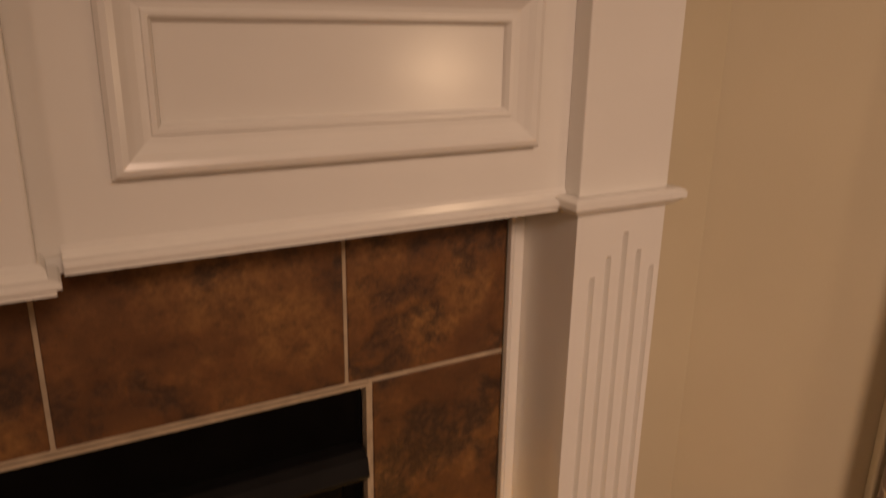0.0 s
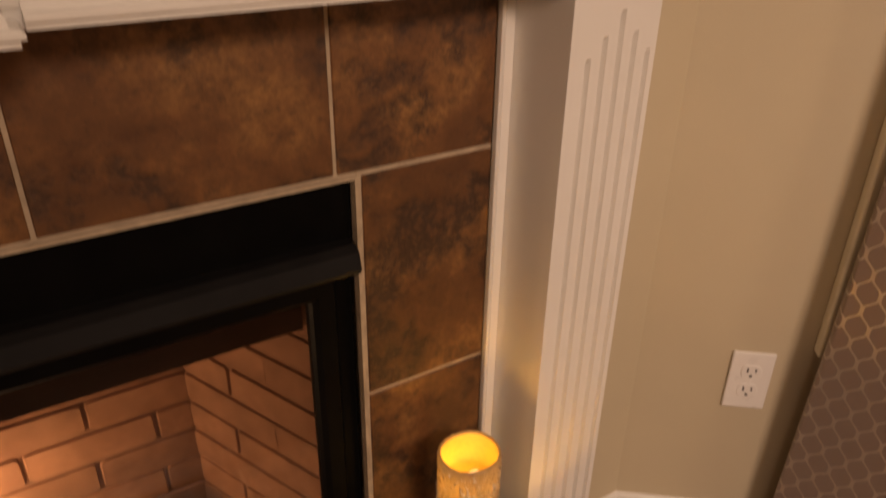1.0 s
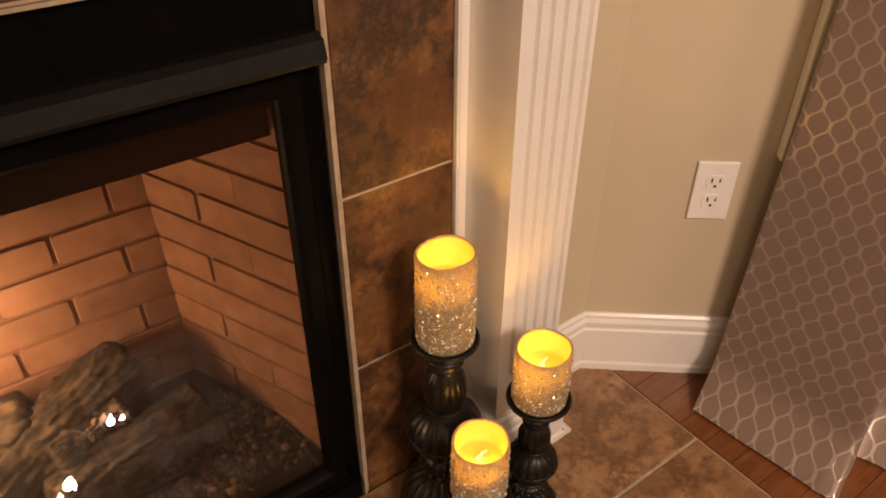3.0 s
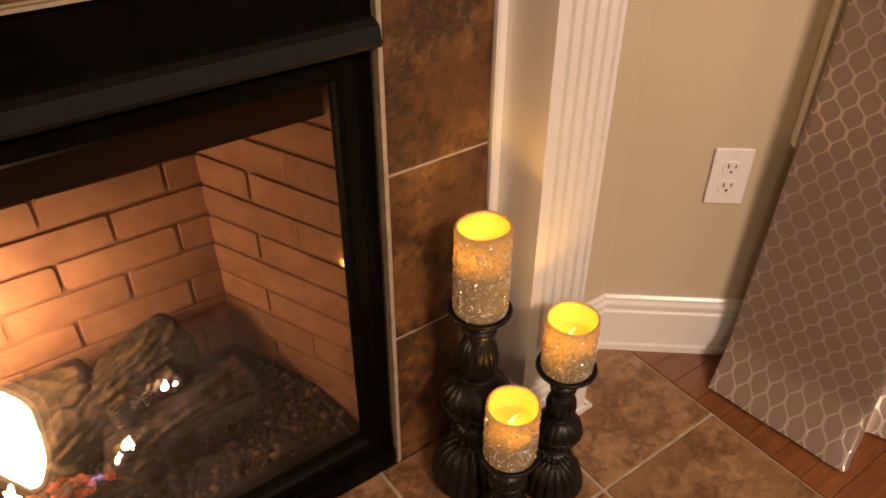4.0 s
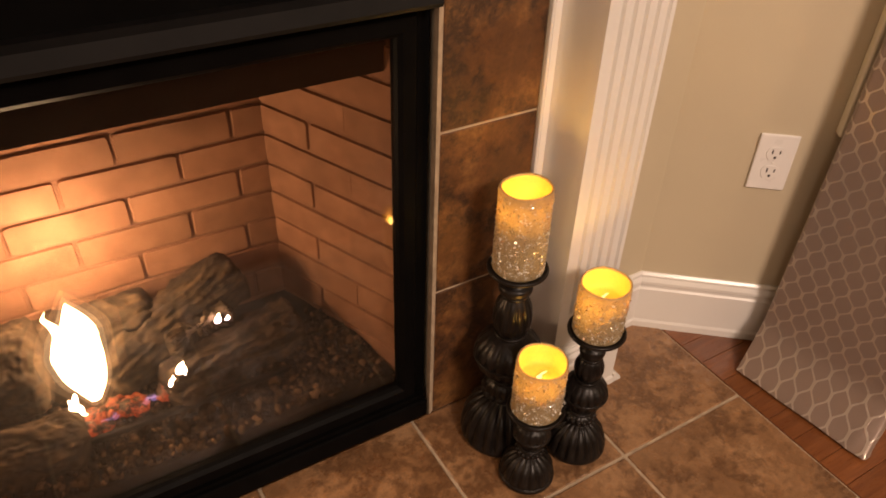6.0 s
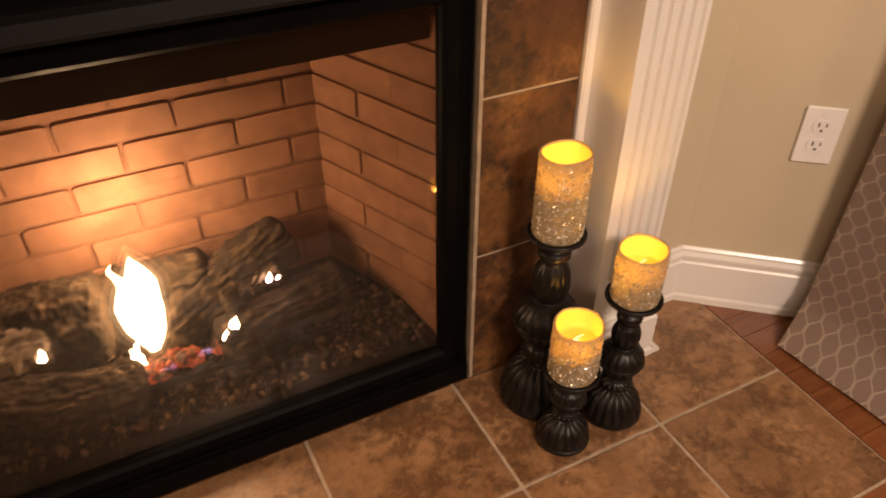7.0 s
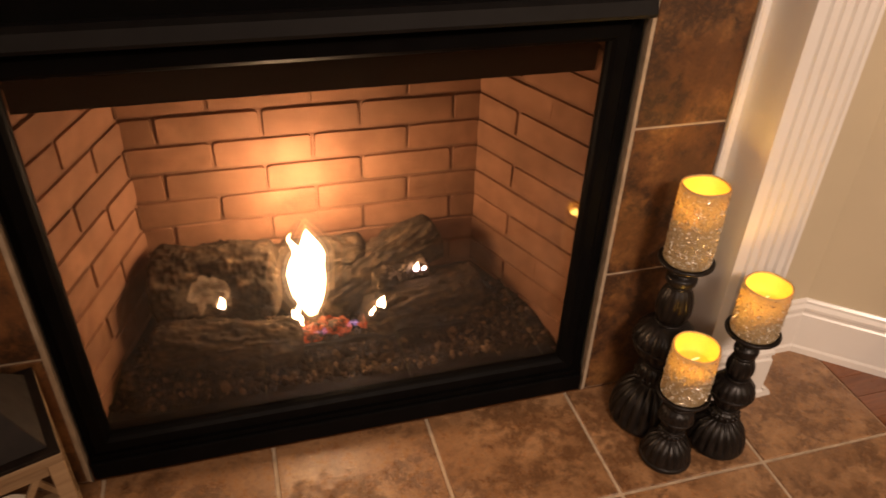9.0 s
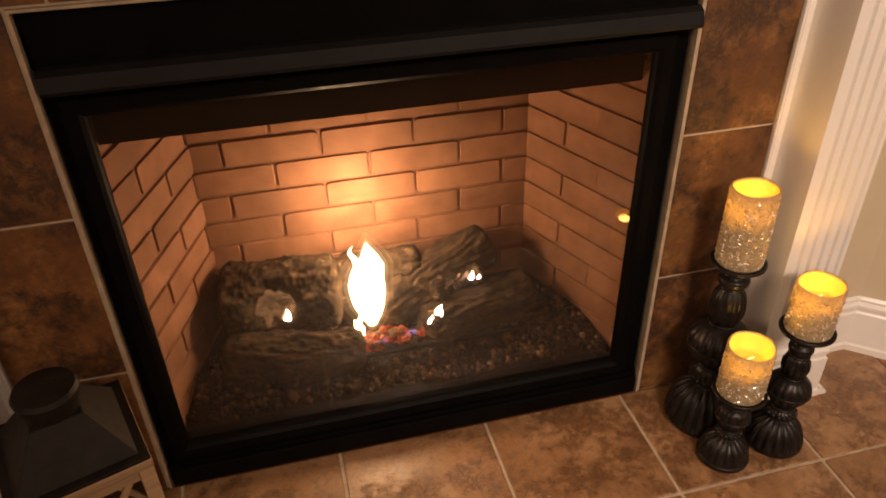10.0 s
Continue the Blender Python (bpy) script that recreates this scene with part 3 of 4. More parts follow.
part("screw", bm, PLASTIC, outlet)

# ---- gas fireplace insert ----
fire = thing("gas_fireplace", (CX, 0, 0), 0, "black metal gas fireplace with glass front and brick-lined firebox", "fireplace")
HW = 0.489                        # half the opening


def fbox(x0, x1, *r, **k):
    return box(x0 - CX, x1 - CX, *r, **k)


part("top_panel", fbox(-0.977, -0.003, 0.012, 0.030, 0.832, 0.911, bevel=0.002), BLACK, fire)
# hood lip with a sloping upper face
bm = bmesh.new()
prof = ((0.012, 0.836), (-0.010, 0.838), (-0.021, 0.832), (-0.026, 0.812), (-0.023, 0.806), (0.012, 0.806))
v = [[bm.verts.new((x - CX, y, z)) for y, z in prof] for x in (-0.968, -0.010)]
for j in range(len(prof)):
    bm.faces.new((v[0][j], v[0][(j + 1) % len(prof)], v[1][(j + 1) % len(prof)], v[1][j]))
bm.faces.new(v[0]), bm.faces.new(v[1])
part("hood", bm, CHARCOAL, fire, "charcoal metal hood lip")
part("side_panel", fbox(-0.977, -0.9625, 0.022, 0.05, 0.004, 0.83), BLACK, fire)
part("side_panel", fbox(-0.025, -0.003, 0.022, 0.05, 0.004, 0.83), BLACK, fire)
DOOR = ((0.0, 0.0), (0.0, 0.018), (0.004, 0.022), (0.024, 0.022), (0.030, 0.016), (0.033, 0.010), (0.033, 0.0))
DX0, DX1, DZ0, DZ1 = -0.962, -0.027, 0.058, 0.792
door = part("door_frame", picture_frame(DX0 - CX, DX1 - CX, DZ0, DZ1, 0.030, DOOR), BLACK, fire)
glass = part("glass", fbox(DX0 + 0.028, DX1 - 0.028, 0.024, 0.028, DZ0 + 0.030, DZ1 - 0.030), GLASS, door, "clear heat-proof glass pane")
part("bottom_panel", fbox(-0.972, -0.008, -0.004, 0.03, 0.004, 0.046, bevel=0.004), BLACK, fire)
part("bottom_rail", fbox(-0.968, -0.012, 0.004, 0.03, 0.048, 0.057), BLACK, fire)
part("baffle", fbox(-0.955, -0.025, 0.062, 0.068, 0.695, 0.80), SOOT, fire, "soot-dark metal baffle behind the glass")
part("box_top", fbox(-0.96, -0.02, 0.03, 0.40, 0.801, 0.811), SOOT, fire)
part("box_floor", fbox(-0.96, -0.02, 0.03, 0.40, 0.060, 0.070), SOOT, fire)
BACK, BXL, BXR, FY = 0.325, -0.846, -0.158, 0.045
FXL, FXR = -0.945, -0.042
part("edging", picture_frame(OPEN_L - 0.001 - CX, OPEN_R + 0.001 - CX, -0.02, OPEN_T + 0.001, 0.010, ((0, 0), (0, 0.0125), (0.004, 0.0125), (0.004, 0))), GROUT, fire, "pale metal edging round the opening")


def brick_panel(name, a, b, joints_a, joints_b, length):
    """A panel from plan point a to b, facing the fire, with raised bricks in running bond. joints: along the panel from a."""
    a, b = Vector((*a, 0)), Vector((*b, 0))
    d = (b - a).normalized()
    n = Vector((d.y, -d.x, 0))
    wide = (b - a).length
    m = Matrix(((d.x, -n.x, 0, a.x - CX), (d.y, -n.y, 0, a.y), (0, 0, 1, 0), (0, 0, 0, 1)))
    panel = part(name, box(0, wide, 0, 0.03, 0.072, 0.80), MORTAR, fire, "moulded refractory brick panel")
    panel.matrix_basis = m
    rnd = random.Random(name + str(round(wide, 3)))
    z0, pitch = 0.0921, 0.0585
    half = 0.0022
    for row in range(12):
        za, zb = z0 + row * pitch + half, z0 + (row + 1) * pitch - half
        js = joints_a if row % 2 else joints_b
        cuts = [0.0] + [j for j in js if 0.01 < j < wide - 0.01] + [wide]
        for x0, x1 in zip(cuts, cuts[1:]):
            j = lambda: rnd.uniform(-0.0012, 0.0012)
            xa, xb = x0 + (half if x0 else 0.001), x1 - (half if x1 < wide else 0.001)
            out = -0.0045 + rnd.uniform(-0.0008, 0.0008)
            bm = bmesh.new()
            f, g = [], []
            for cx, cz, sx, sz in ((xa, za, 1, 1), (xb, za, -1, 1), (xb, zb, -1, -1), (xa, zb, 1, -1)):
                # each corner is worn round
                c1, c2 = rnd.uniform(0.004, 0.010), rnd.uniform(0.003, 0.006)
                arc = [(0, c2), (c1 * 0.3, c2 * 0.3), (c1, 0)]
                for ex, ez in (arc if sx == sz else arc[::-1]):
                    f.append(bm.verts.new((cx + sx * (ex + 0.002) + j() * 0.6, out, cz + sz * (ez + 0.002) + j() * 0.6)))
                    g.append(bm.verts.new((cx + sx * ex, 0.001, cz + sz * ez)))
            bm.faces.new(f)
            for q in range(12):
                bm.faces.new((f[q], f[(q + 1) % 12], g[(q + 1) % 12], g[q]))
            part("brick", bm, BRICK, panel)


brick_panel("back_panel", (BXL, BACK), (BXR, BACK), [0.060, 0.250, 0.440, 0.630], [0.155, 0.345, 0.535], 0.19)
brick_panel("right_panel", (BXR, BACK), (FXR, FY), [0.115], [0.203, 0.015], 0.19)
brick_panel("left_panel", (FXL, FY), (BXL, BACK), [0.188], [0.097, 0.285], 0.19)

# ---- inside the firebox ----
def bed_z(x, y):
    return 0.092 + 0.05 * min(1, max(0, (y - 0.05) / 0.09)) + 0.006 * noise.noise((x * 11, y * 11, 0))


def side_x(y):
    f = (y - FY) / (BACK - FY)
    return FXL + (BXL - FXL) * f, FXR + (BXR - FXR) * f


def gravel():
    rnd = random.Random(5)
    verts, faces = [], []
    ico = bmesh.new()
    bmesh.ops.create_icosphere(ico, subdivisions=1, radius=1)
    base = [v.co.copy() for v in ico.verts]
    tris = [[v.index for v in f.verts] for f in ico.faces]
    ico.free()
    for k in range(4600):
        y = rnd.uniform(FY + 0.012, 0.24)
        if y > 0.14 and rnd.random() < (y - 0.14) * 8 + 0.2:
            continue
        a, b = side_x(y)
        x = rnd.uniform(a + 0.012, b - 0.012)
        s = rnd.uniform(0.0042, 0.0088)
        sc = (s * rnd.uniform(0.8, 1.5), s * rnd.uniform(0.8, 1.3), s * rnd.uniform(0.6, 0.95))
        turn = Euler((rnd.random() * 6, rnd.random() * 6, rnd.random() * 6)).to_matrix()
        c = Vector((x, y, bed_z(x, y) + rnd.uniform(-0.002, 0.007)))
        n0 = len(verts)
        for p in base:
            q = turn @ Vector((p.x * sc[0], p.y * sc[1], p.z * sc[2])) * rnd.uniform(0.85, 1.12)
            verts.append(c + q)
        faces += [[n0 + i for i in t] for t in tris]
    me = bpy.data.meshes.new("gravel")
    me.from_pydata(verts, [], faces)
    for f in me.polygons:
        f.use_smooth = True
    me.materials.append(PEBBLE)
    return tagged(new("gravel", me), "small brown lava pebbles on the firebox floor", "gravel", kind="stuff")


gravel()
bm = bmesh.new()
grid = []
for i in range(25):
    y = FY + 0.004 + (BACK - FY - 0.008) * i / 24
    a, b = side_x(y)
    grid.append([bm.verts.new((a + 0.004 + (b - a - 0.008) * k / 40 - CX, y, bed_z(a + (b - a) * k / 40, y))) for k in range(41)])
for A, B in zip(grid, grid[1:]):
    for k in range(40):
        bm.faces.new((A[k], A[k + 1], B[k + 1], B[k]))
part("burner_tray", bm, SOOT, fire, "sooty tray filled with pebbles", smooth=True)


def log(a, b, r0, r1, seed, label, notch=None, bend=0.0):
    """A ceramic log from a to b with ridged bark, broken ends and an optional burnt hollow (along, angle, size)."""
    a, b = Vector(a), Vector(b)
    d = b - a
    L = d.length
    rot = d.to_track_quat("Z", "Y").to_matrix().to_4x4()
    bm = bmesh.new()
    n, m = (128, 120) if notch else (96, 90)
    rings = []
    if notch:
        # the hollow looks out to the room and a little up
        aim = rot.to_3x3().inverted() @ Vector((0.1, -0.9, 0.35))
        notch = (notch[0], math.atan2(aim.y, aim.x), notch[2])
    for i in range(m + 1):
        u = i / m
        ring = []
        for k in range(n):
            t = 2 * math.pi * k / n
            r = r0 + (r1 - r0) * u
            c, s = math.cos(t), math.sin(t)
            r *= 1 + 0.18 * noise.noise((c * 1.3 + seed, s * 1.3, u * 2.2))
            r += 0.014 * abs(noise.noise((c * 3.5 + seed, s * 3.5, u * L * 14))) + 0.0055 * noise.noise((c * 7 + seed, s * 7, u * L * 55)) + 0.004 * noise.noise((c * 18 + seed, s * 18, u * L * 120))
            r *= 1 - 0.28 * max(0.0, (abs(2 * u - 1) - 0.86) / 0.14) ** 2.4
            if notch:
                q = ((u - notch[0]) * L) ** 2 + ((math.remainder(t - notch[1], 2 * math.pi)) * r) ** 2
                r -= 0.044 * math.exp(-(q / notch[2] ** 2) ** 2)
            z = u * L + (0.004 * noise.noise((c * 2 + seed, s * 2, 9.0)) if i in (0, m) else 0)
            ring.append(bm.verts.new((r * c + bend * math.sin(u * math.pi), r * s, z)))
        rings.append(ring)
    for i, (A, B) in enumerate(zip(rings, rings[1:])):
        for k in range(n):
            f = bm.faces.new((A[k], A[(k + 1) % n], B[(k + 1) % n], B[k]))
            if notch:
                t = 2 * math.pi * (k + 0.5) / n
                q = (((i + 0.5) / m - notch[0]) * L) ** 2 + (math.remainder(t - notch[1], 2 * math.pi) * r0) ** 2
                f.material_index = 1 if q < (notch[2] * (0.85 + 0.25 * noise.noise((i * 0.12, k * 0.12, 2.0)))) ** 2 else 0
    for ring, e in ((rings[0], -0.004), (rings[-1], 0.004)):
        cen = sum((v.co for v in ring), Vector()) / n
        inner = [bm.verts.new(cen + (v.co - cen) * 0.6 + Vector((0, 0, e + 0.006 * noise.noise(v.co * 60)))) for v in ring]
        mid = bm.verts.new(cen + Vector((0, 0, e)))
        for k in range(n):
            f = bm.faces.new((ring[k], ring[(k + 1) % n], inner[(k + 1) % n], inner[k]))
            g = bm.faces.new((inner[k], inner[(k + 1) % n], mid))
    ob = part("log", bm, BARK, None, smooth=True, second=ASH)
    ob.matrix_world = Matrix.Translation(a) @ rot
    return tagged(ob, label, "log", "ceramic logs in the fire")


log((-0.845, 0.150, 0.168), (-0.572, 0.108, 0.165), 0.045, 0.041, 1.0, "dark ceramic log with rough bark lying on the pebbles")
log((-0.438, 0.143, 0.166), (-0.185, 0.190, 0.176), 0.046, 0.042, 4.0, "ceramic log with swirling grain lying on the pebbles")
log((-0.838, 0.248, 0.232), (-0.598, 0.228, 0.236), 0.078, 0.074, 7.0, "thick charred ceramic log with a burnt hollow", (0.46, 0, 0.048))
log((-0.520, 0.195, 0.190), (-0.262, 0.276, 0.262), 0.048, 0.048, 11.0, "ceramic log leaning up against the brick back")
log((-0.632, 0.268, 0.218), (-0.415, 0.250, 0.240), 0.052, 0.052, 15.0, "charred ceramic log behind the flames")
log((-0.412, 0.178, 0.222), (-0.300, 0.192, 0.248), 0.024, 0.018, 21.0, "broken pale ceramic branch resting on a log", (0.55, 0, 0.040))
part("grate_bar", fbox(-0.640, -0.235, 0.098, 0.107, 0.146, 0.158, bevel=0.003), SOOT, fire)

rnd = random.Random(11)
bm = bmesh.new()
for k in range(27):
    u = rnd.random()
    x, y = -0.575 + 0.165 * u + rnd.uniform(-0.012, 0.012), 0.128 + 0.02 * u + rnd.uniform(-0.012, 0.02)
    s = rnd.uniform(0.008, 0.017)
    q = bmesh.ops.create_icosphere(bm, subdivisions=2, radius=s, matrix=Matrix.Translation((x, y, 0.155 + rnd.uniform(-0.004, 0.012))))
    for v in q["verts"]:
        v.co += Vector((noise.noise(v.co * 150), noise.noise(v.co * 150 + Vector((9, 0, 0))), noise.noise(v.co * 150 + Vector((0, 9, 0))))) * s * 0.5
tagged(part("embers", bm, EMBER, None, smooth=True), "glowing red and orange ember bits between the logs", "embers", kind="stuff")


def tongue(h, r, seed, lean, flat=0.55, twist=0.35, belly=0.62, ragged=0.35, sway=0.020):
    bm = bmesh.new()
    n, m = 20, 26
    rings = []
    for i in range(m + 1):
        u = i / m
        w = r * (max(0.0, math.sin(math.pi * (0.08 + 0.92 * u) ** belly)) ** 0.9 * (1 - 0.3 * u) + 0.01 * (1 - u))
        cx = lean[0] * u * u + sway * noise.noise((seed, u * 3.0, 0)) * u * 2
        cy = lean[1] * u + 0.008 * noise.noise((seed + 5, u * 3.0, 0)) * u
        ring = []
        for k in range(n):
            t = 2 * math.pi * k / n
            q = w * (1 + ragged * noise.noise((math.cos(t) * 1.2 + seed, math.sin(t) * 1.2, u * 4)))
            ring.append(bm.verts.new((cx + q * math.cos(t + twist * u), cy + q * flat * math.sin(t + twist * u), u * h)))
        rings.append(ring)
    for A, B in zip(rings, rings[1:]):
        for k in range(n):
            bm.faces.new((A[k], A[(k + 1) % n], B[(k + 1) % n], B[k]))
    bm.faces.new(rings[0][::-1]), bm.faces.new(rings[-1])
    return bm


flame = thing("flame", (-0.548, 0.160, 0.180), 0, "bright yellow-white gas flame rising between the logs", "flame")
BODY = (((0.004, 0.0, 0.004), 0.190, 0.043, 1.0, (0.004, 0.02), 1.15, 3), ((-0.026, -0.018, -0.024), 0.062, 0.011, 6.0, (-0.006, 0.0), 0.62, 0), ((0.024, 0.002, 0.055), 0.100, 0.016, 3.3, (0.004, 0.01), 0.90, 0), ((-0.016, 0.002, 0.105), 0.090, 0.011, 8.0, (-0.004, 0.01), 0.75, 0))
for at, h, r, seed, lean, belly, shells in BODY:
    # the outer shells are the painted halo, the last one the core
    for k in range(3 - shells, 4):
        grow = 1.0 + 0.20 * (3 - k) + 0.05 * (3 - k) ** 2
        up = 1.0 + 0.38 * (grow - 1)
        t = part("tongue", tongue(h * up, r * grow, seed, lean, 0.55, 0.35, belly, 0.26, 0.010), FLAME_CORE if k == 3 else FLAME_HALO[k], flame, smooth=True)
        t.location = (at[0], at[1], at[2] - h * (up - 1) * 0.40)
for at, h, r in (((-0.712, 0.172, 0.218), 0.034, 0.007), ((-0.686, 0.176, 0.222), 0.012, 0.004), ((-0.328, 0.166, 0.252), 0.020, 0.006), ((-0.312, 0.168, 0.250), 0.010, 0.004), ((-0.574, 0.134, 0.186), 0.048, 0.010), ((-0.408, 0.126, 0.200), 0.034, 0.010), ((-0.428, 0.120, 0.190), 0.024, 0.007)):
    f = tagged(part("small_flame", tongue(h, r, at[0] * 40, (0.004, 0.0), ragged=0.2, sway=h * 0.12), FLAME_SMALL, None, smooth=True), "small bright gas flame licking out beside a log", "flame", "small flames")
    f.location = at
bm = bmesh.new()
for k in range(7):
    u = k / 6
    tg = tongue(rnd.uniform(0.012, 0.022), rnd.uniform(0.006, 0.010), k * 3.1, (0.004, 0.0))
    bmesh.ops.translate(tg, verts=tg.verts[:], vec=(-0.58 + 0.15 * u, 0.120 + 0.02 * u, 0))
    me = bpy.data.meshes.new("t")
    tg.to_mesh(me)
    tg.free()
    bm.from_mesh(me)
    bpy.data.meshes.remove(me)
f = tagged(part("blue_flames", bm, BLUE_FLAME, None, smooth=True), "low violet-blue gas flames along the burner", "flame", kind="stuff")
f.location = (0, 0, 0.158)


# ---- candle holders and candles ----
def candle_holder(at, base, stem, cup_z, cup_r, label, ribs, rings):
    h = thing("candle_holder", at, 0, label, "candle holder", "candle holders by the fireplace")
    top = base[-1][1]

    def fl(z, a):
        k = max(0.0, min(1.0, (z - 0.012) / 0.012)) * max(0.0, min(1.0, (top - z) / 0.006))
        return 1 - 0.13 * k * (1 - abs(math.cos(a * ribs / 2))) ** 1.6
    part("base", lathe(curve_points(base, 6), 144, fl), IRON, h, smooth=True)
    for name, prof, flutes in stem:
        if flutes:
            zm = (prof[0][1] + prof[-1][1]) / 2
            zh = (prof[-1][1] - prof[0][1]) / 2
            g = lambda z, a, n=flutes, zm=zm, zh=zh: 1 - 0.10 * max(0, 1 - ((z - zm) / zh) ** 2) * (1 - abs(math.cos(a * n / 2))) ** 2
            part(name, lathe(curve_points(prof, 6), 96, g), IRON, h, smooth=True)
        else:
            part(name, lathe(curve_points(prof, 6), 48), IRON, h, smooth=True)
    for z, r in rings:
        part("stem_ring", lathe(curve_points([(r - 0.006, z - 0.0035), (r - 0.001, z - 0.0025), (r, z), (r - 0.001, z + 0.0025), (r - 0.006, z + 0.0035)], 3), 48), IRON, h, smooth=True)
    zb, rb = (stem[0][1][1][1] + stem[0][1][2][1]) / 2, stem[0][1][1][0]
    nb = 16
    for k in range(nb):
        a = 2 * math.pi * k / nb
        b = bmesh.new()
        bmesh.ops.create_uvsphere(b, u_segments=10, v_segments=6, radius=rb * 0.19, matrix=Matrix.Translation((rb * math.cos(a), rb * math.sin(a), zb)))
        part("bead", b, IRON, h, smooth=True)
    c = cup_z
    part("cup", lathe(curve_points([(0.014, c - 0.016), (0.022, c - 0.013), (cup_r * 0.8, c - 0.008), (cup_r, c - 0.002), (cup_r + 0.0005, c + 0.003), (cup_r - 0.003, c + 0.0045), (cup_r - 0.006, c + 0.002), (0.002, c)], 4), 64), IRON, h, smooth=True)
    return h


def candle(at, r, h, depth, seed, label, led):
    c = thing("candle", at, 0, label, "candle", "flameless candles")
    rnd = random.Random(seed)
    wall = 0.0042

    def edge(a):
        return 0.0022 * math.sin(a + seed) + 0.0012 * math.sin(3 * a + seed * 2)
    n = 72
    bm = bmesh.new()
    # outer skin, rim and inner well
    rows = [(0.001, 0.0005, 0), (r - 0.002, 0.0005, 0), (r, 0.0025, 0)]
    rows += [(r, h * k / 24, 0) for k in range(1, 24)]
    rows += [(r - 0.0004, h - 0.002, 1), (r - 0.0016, h, 1), (r - wall + 0.001, h - 0.0002, 1), (r - wall, h - 0.003, 1)]
    rings = []
    for q, z, up in rows:
        rough = 0.0007 if 0.004 < z < h - 0.004 else 0
        rings.append([bm.verts.new(((q + rnd.uniform(-rough, rough)) * math.cos(2 * math.pi * k / n), (q + rnd.uniform(-rough, rough)) * math.sin(2 * math.pi * k / n), z + up * edge(2 * math.pi * k / n))) for k in range(n)])
    for A, B in zip(rings, rings[1:]):
        for k in range(n):
            bm.faces.new((A[k], A[(k + 1) % n], B[(k + 1) % n], B[k]))
    part("shell", bm, WAX_OUT, c, "gold glittered wax shell", smooth=True)
    bm = bmesh.new()
    rings = []
    for q, z in ((r - wall, h - 0.003), (r - wall - 0.0003, h - depth * 0.5), (r - wall - 0.001, h - depth + 0.004), (r - wall - 0.005, h - depth), (0.010, h - depth + 0.001), (0.006, h - depth + 0.003)):
        up = 1 if z > h - 0.004 else 0
        rings.append([bm.verts.new((q * math.cos(2 * math.pi * k / n), q * math.sin(2 * math.pi * k / n), z + up * edge(2 * math.pi * k / n))) for k in range(n)])
    for A, B in zip(rings, rings[1:]):
        for k in range(n):
            bm.faces.new((A[k], A[(k + 1) % n], B[(k + 1) % n], B[k]))
    bm.faces.new(rings[-1])
    part("well", bm, WAX, c, "glowing amber wax well", smooth=True)
    # unseen solid wax under the well; its top is slanted to shape the glow
    bm = lathe([(r - wall - 0.001, 0.003), (r - wall - 0.001, h - depth - 0.012)], 48)
    for v in bm.verts:
        if v.co.z > 0.01:
            v.co.z += 0.22 * (0.7 * v.co.x - 0.5 * v.co.y)
    part("wax_core", bm, WAX_CORE, c)
    tip = part("led_tip", tongue(0.014, 0.0035, seed, (0, 0), 1.0, 0), LED, c, smooth=True)
    tip.location = (0, 0, h - depth + 0.002)
    # crushed glass stuck round the outside
    verts, faces = [], []
    for k in range(int(r * h * 260000)):
        a, z = rnd.uniform(0, 2 * math.pi), rnd.uniform(0.004, h - 0.005)
        if z > h * 0.60 and rnd.random() < 0.6:
            continue
        s = rnd.uniform(0.0007, 0.0016)
        # shards lie nearly flat on the wax, turned every way
        turn = Matrix.Rotation(a, 3, "Z") @ Matrix.Rotation(rnd.uniform(0, 6.3), 3, "X") @ Matrix.Rotation(rnd.gauss(0, 0.35), 3, "Y") @ Matrix.Rotation(rnd.gauss(0, 0.35), 3, "Z")
        cen = Matrix.Rotation(a, 3, "Z") @ Vector((r + 0.0003, 0, z))
        long = rnd.uniform(1.0, 2.6)
        i0 = len(verts)
        verts += [cen + turn @ (Vector(p) * s) for p in ((0.0, 1.0, long), (0.0, -0.8, long * 0.7), (0.0, -1.0, -long), (0.0, 0.9, -long * 0.8), (0.9, 0.2, 0.2), (-0.6, 0, 0))]
        for p, q in ((0, 1), (1, 2), (2, 3), (3, 0)):
            faces += [(i0 + p, i0 + q, i0 + 4), (i0 + q, i0 + p, i0 + 5)]
    me = bpy.data.meshes.new("glitter")
    me.from_pydata(verts, [], faces)
    me.materials.append(CHIP)
    chips = new("glitter", me)
    chips.parent = c
    tagged(chips, "sparkling crushed glass chips", kind="stuff")
    point_lamp("candle_led_light", (at[0] + led[0], at[1] + led[1], at[2] + h - depth + 0.016), 0.016, 0.42, (1.0, 0.58, 0.12))
    return c


CAND_S, CAND_M, CAND_T = (0.080, -0.208), (0.199, -0.197), (0.096, -0.101)
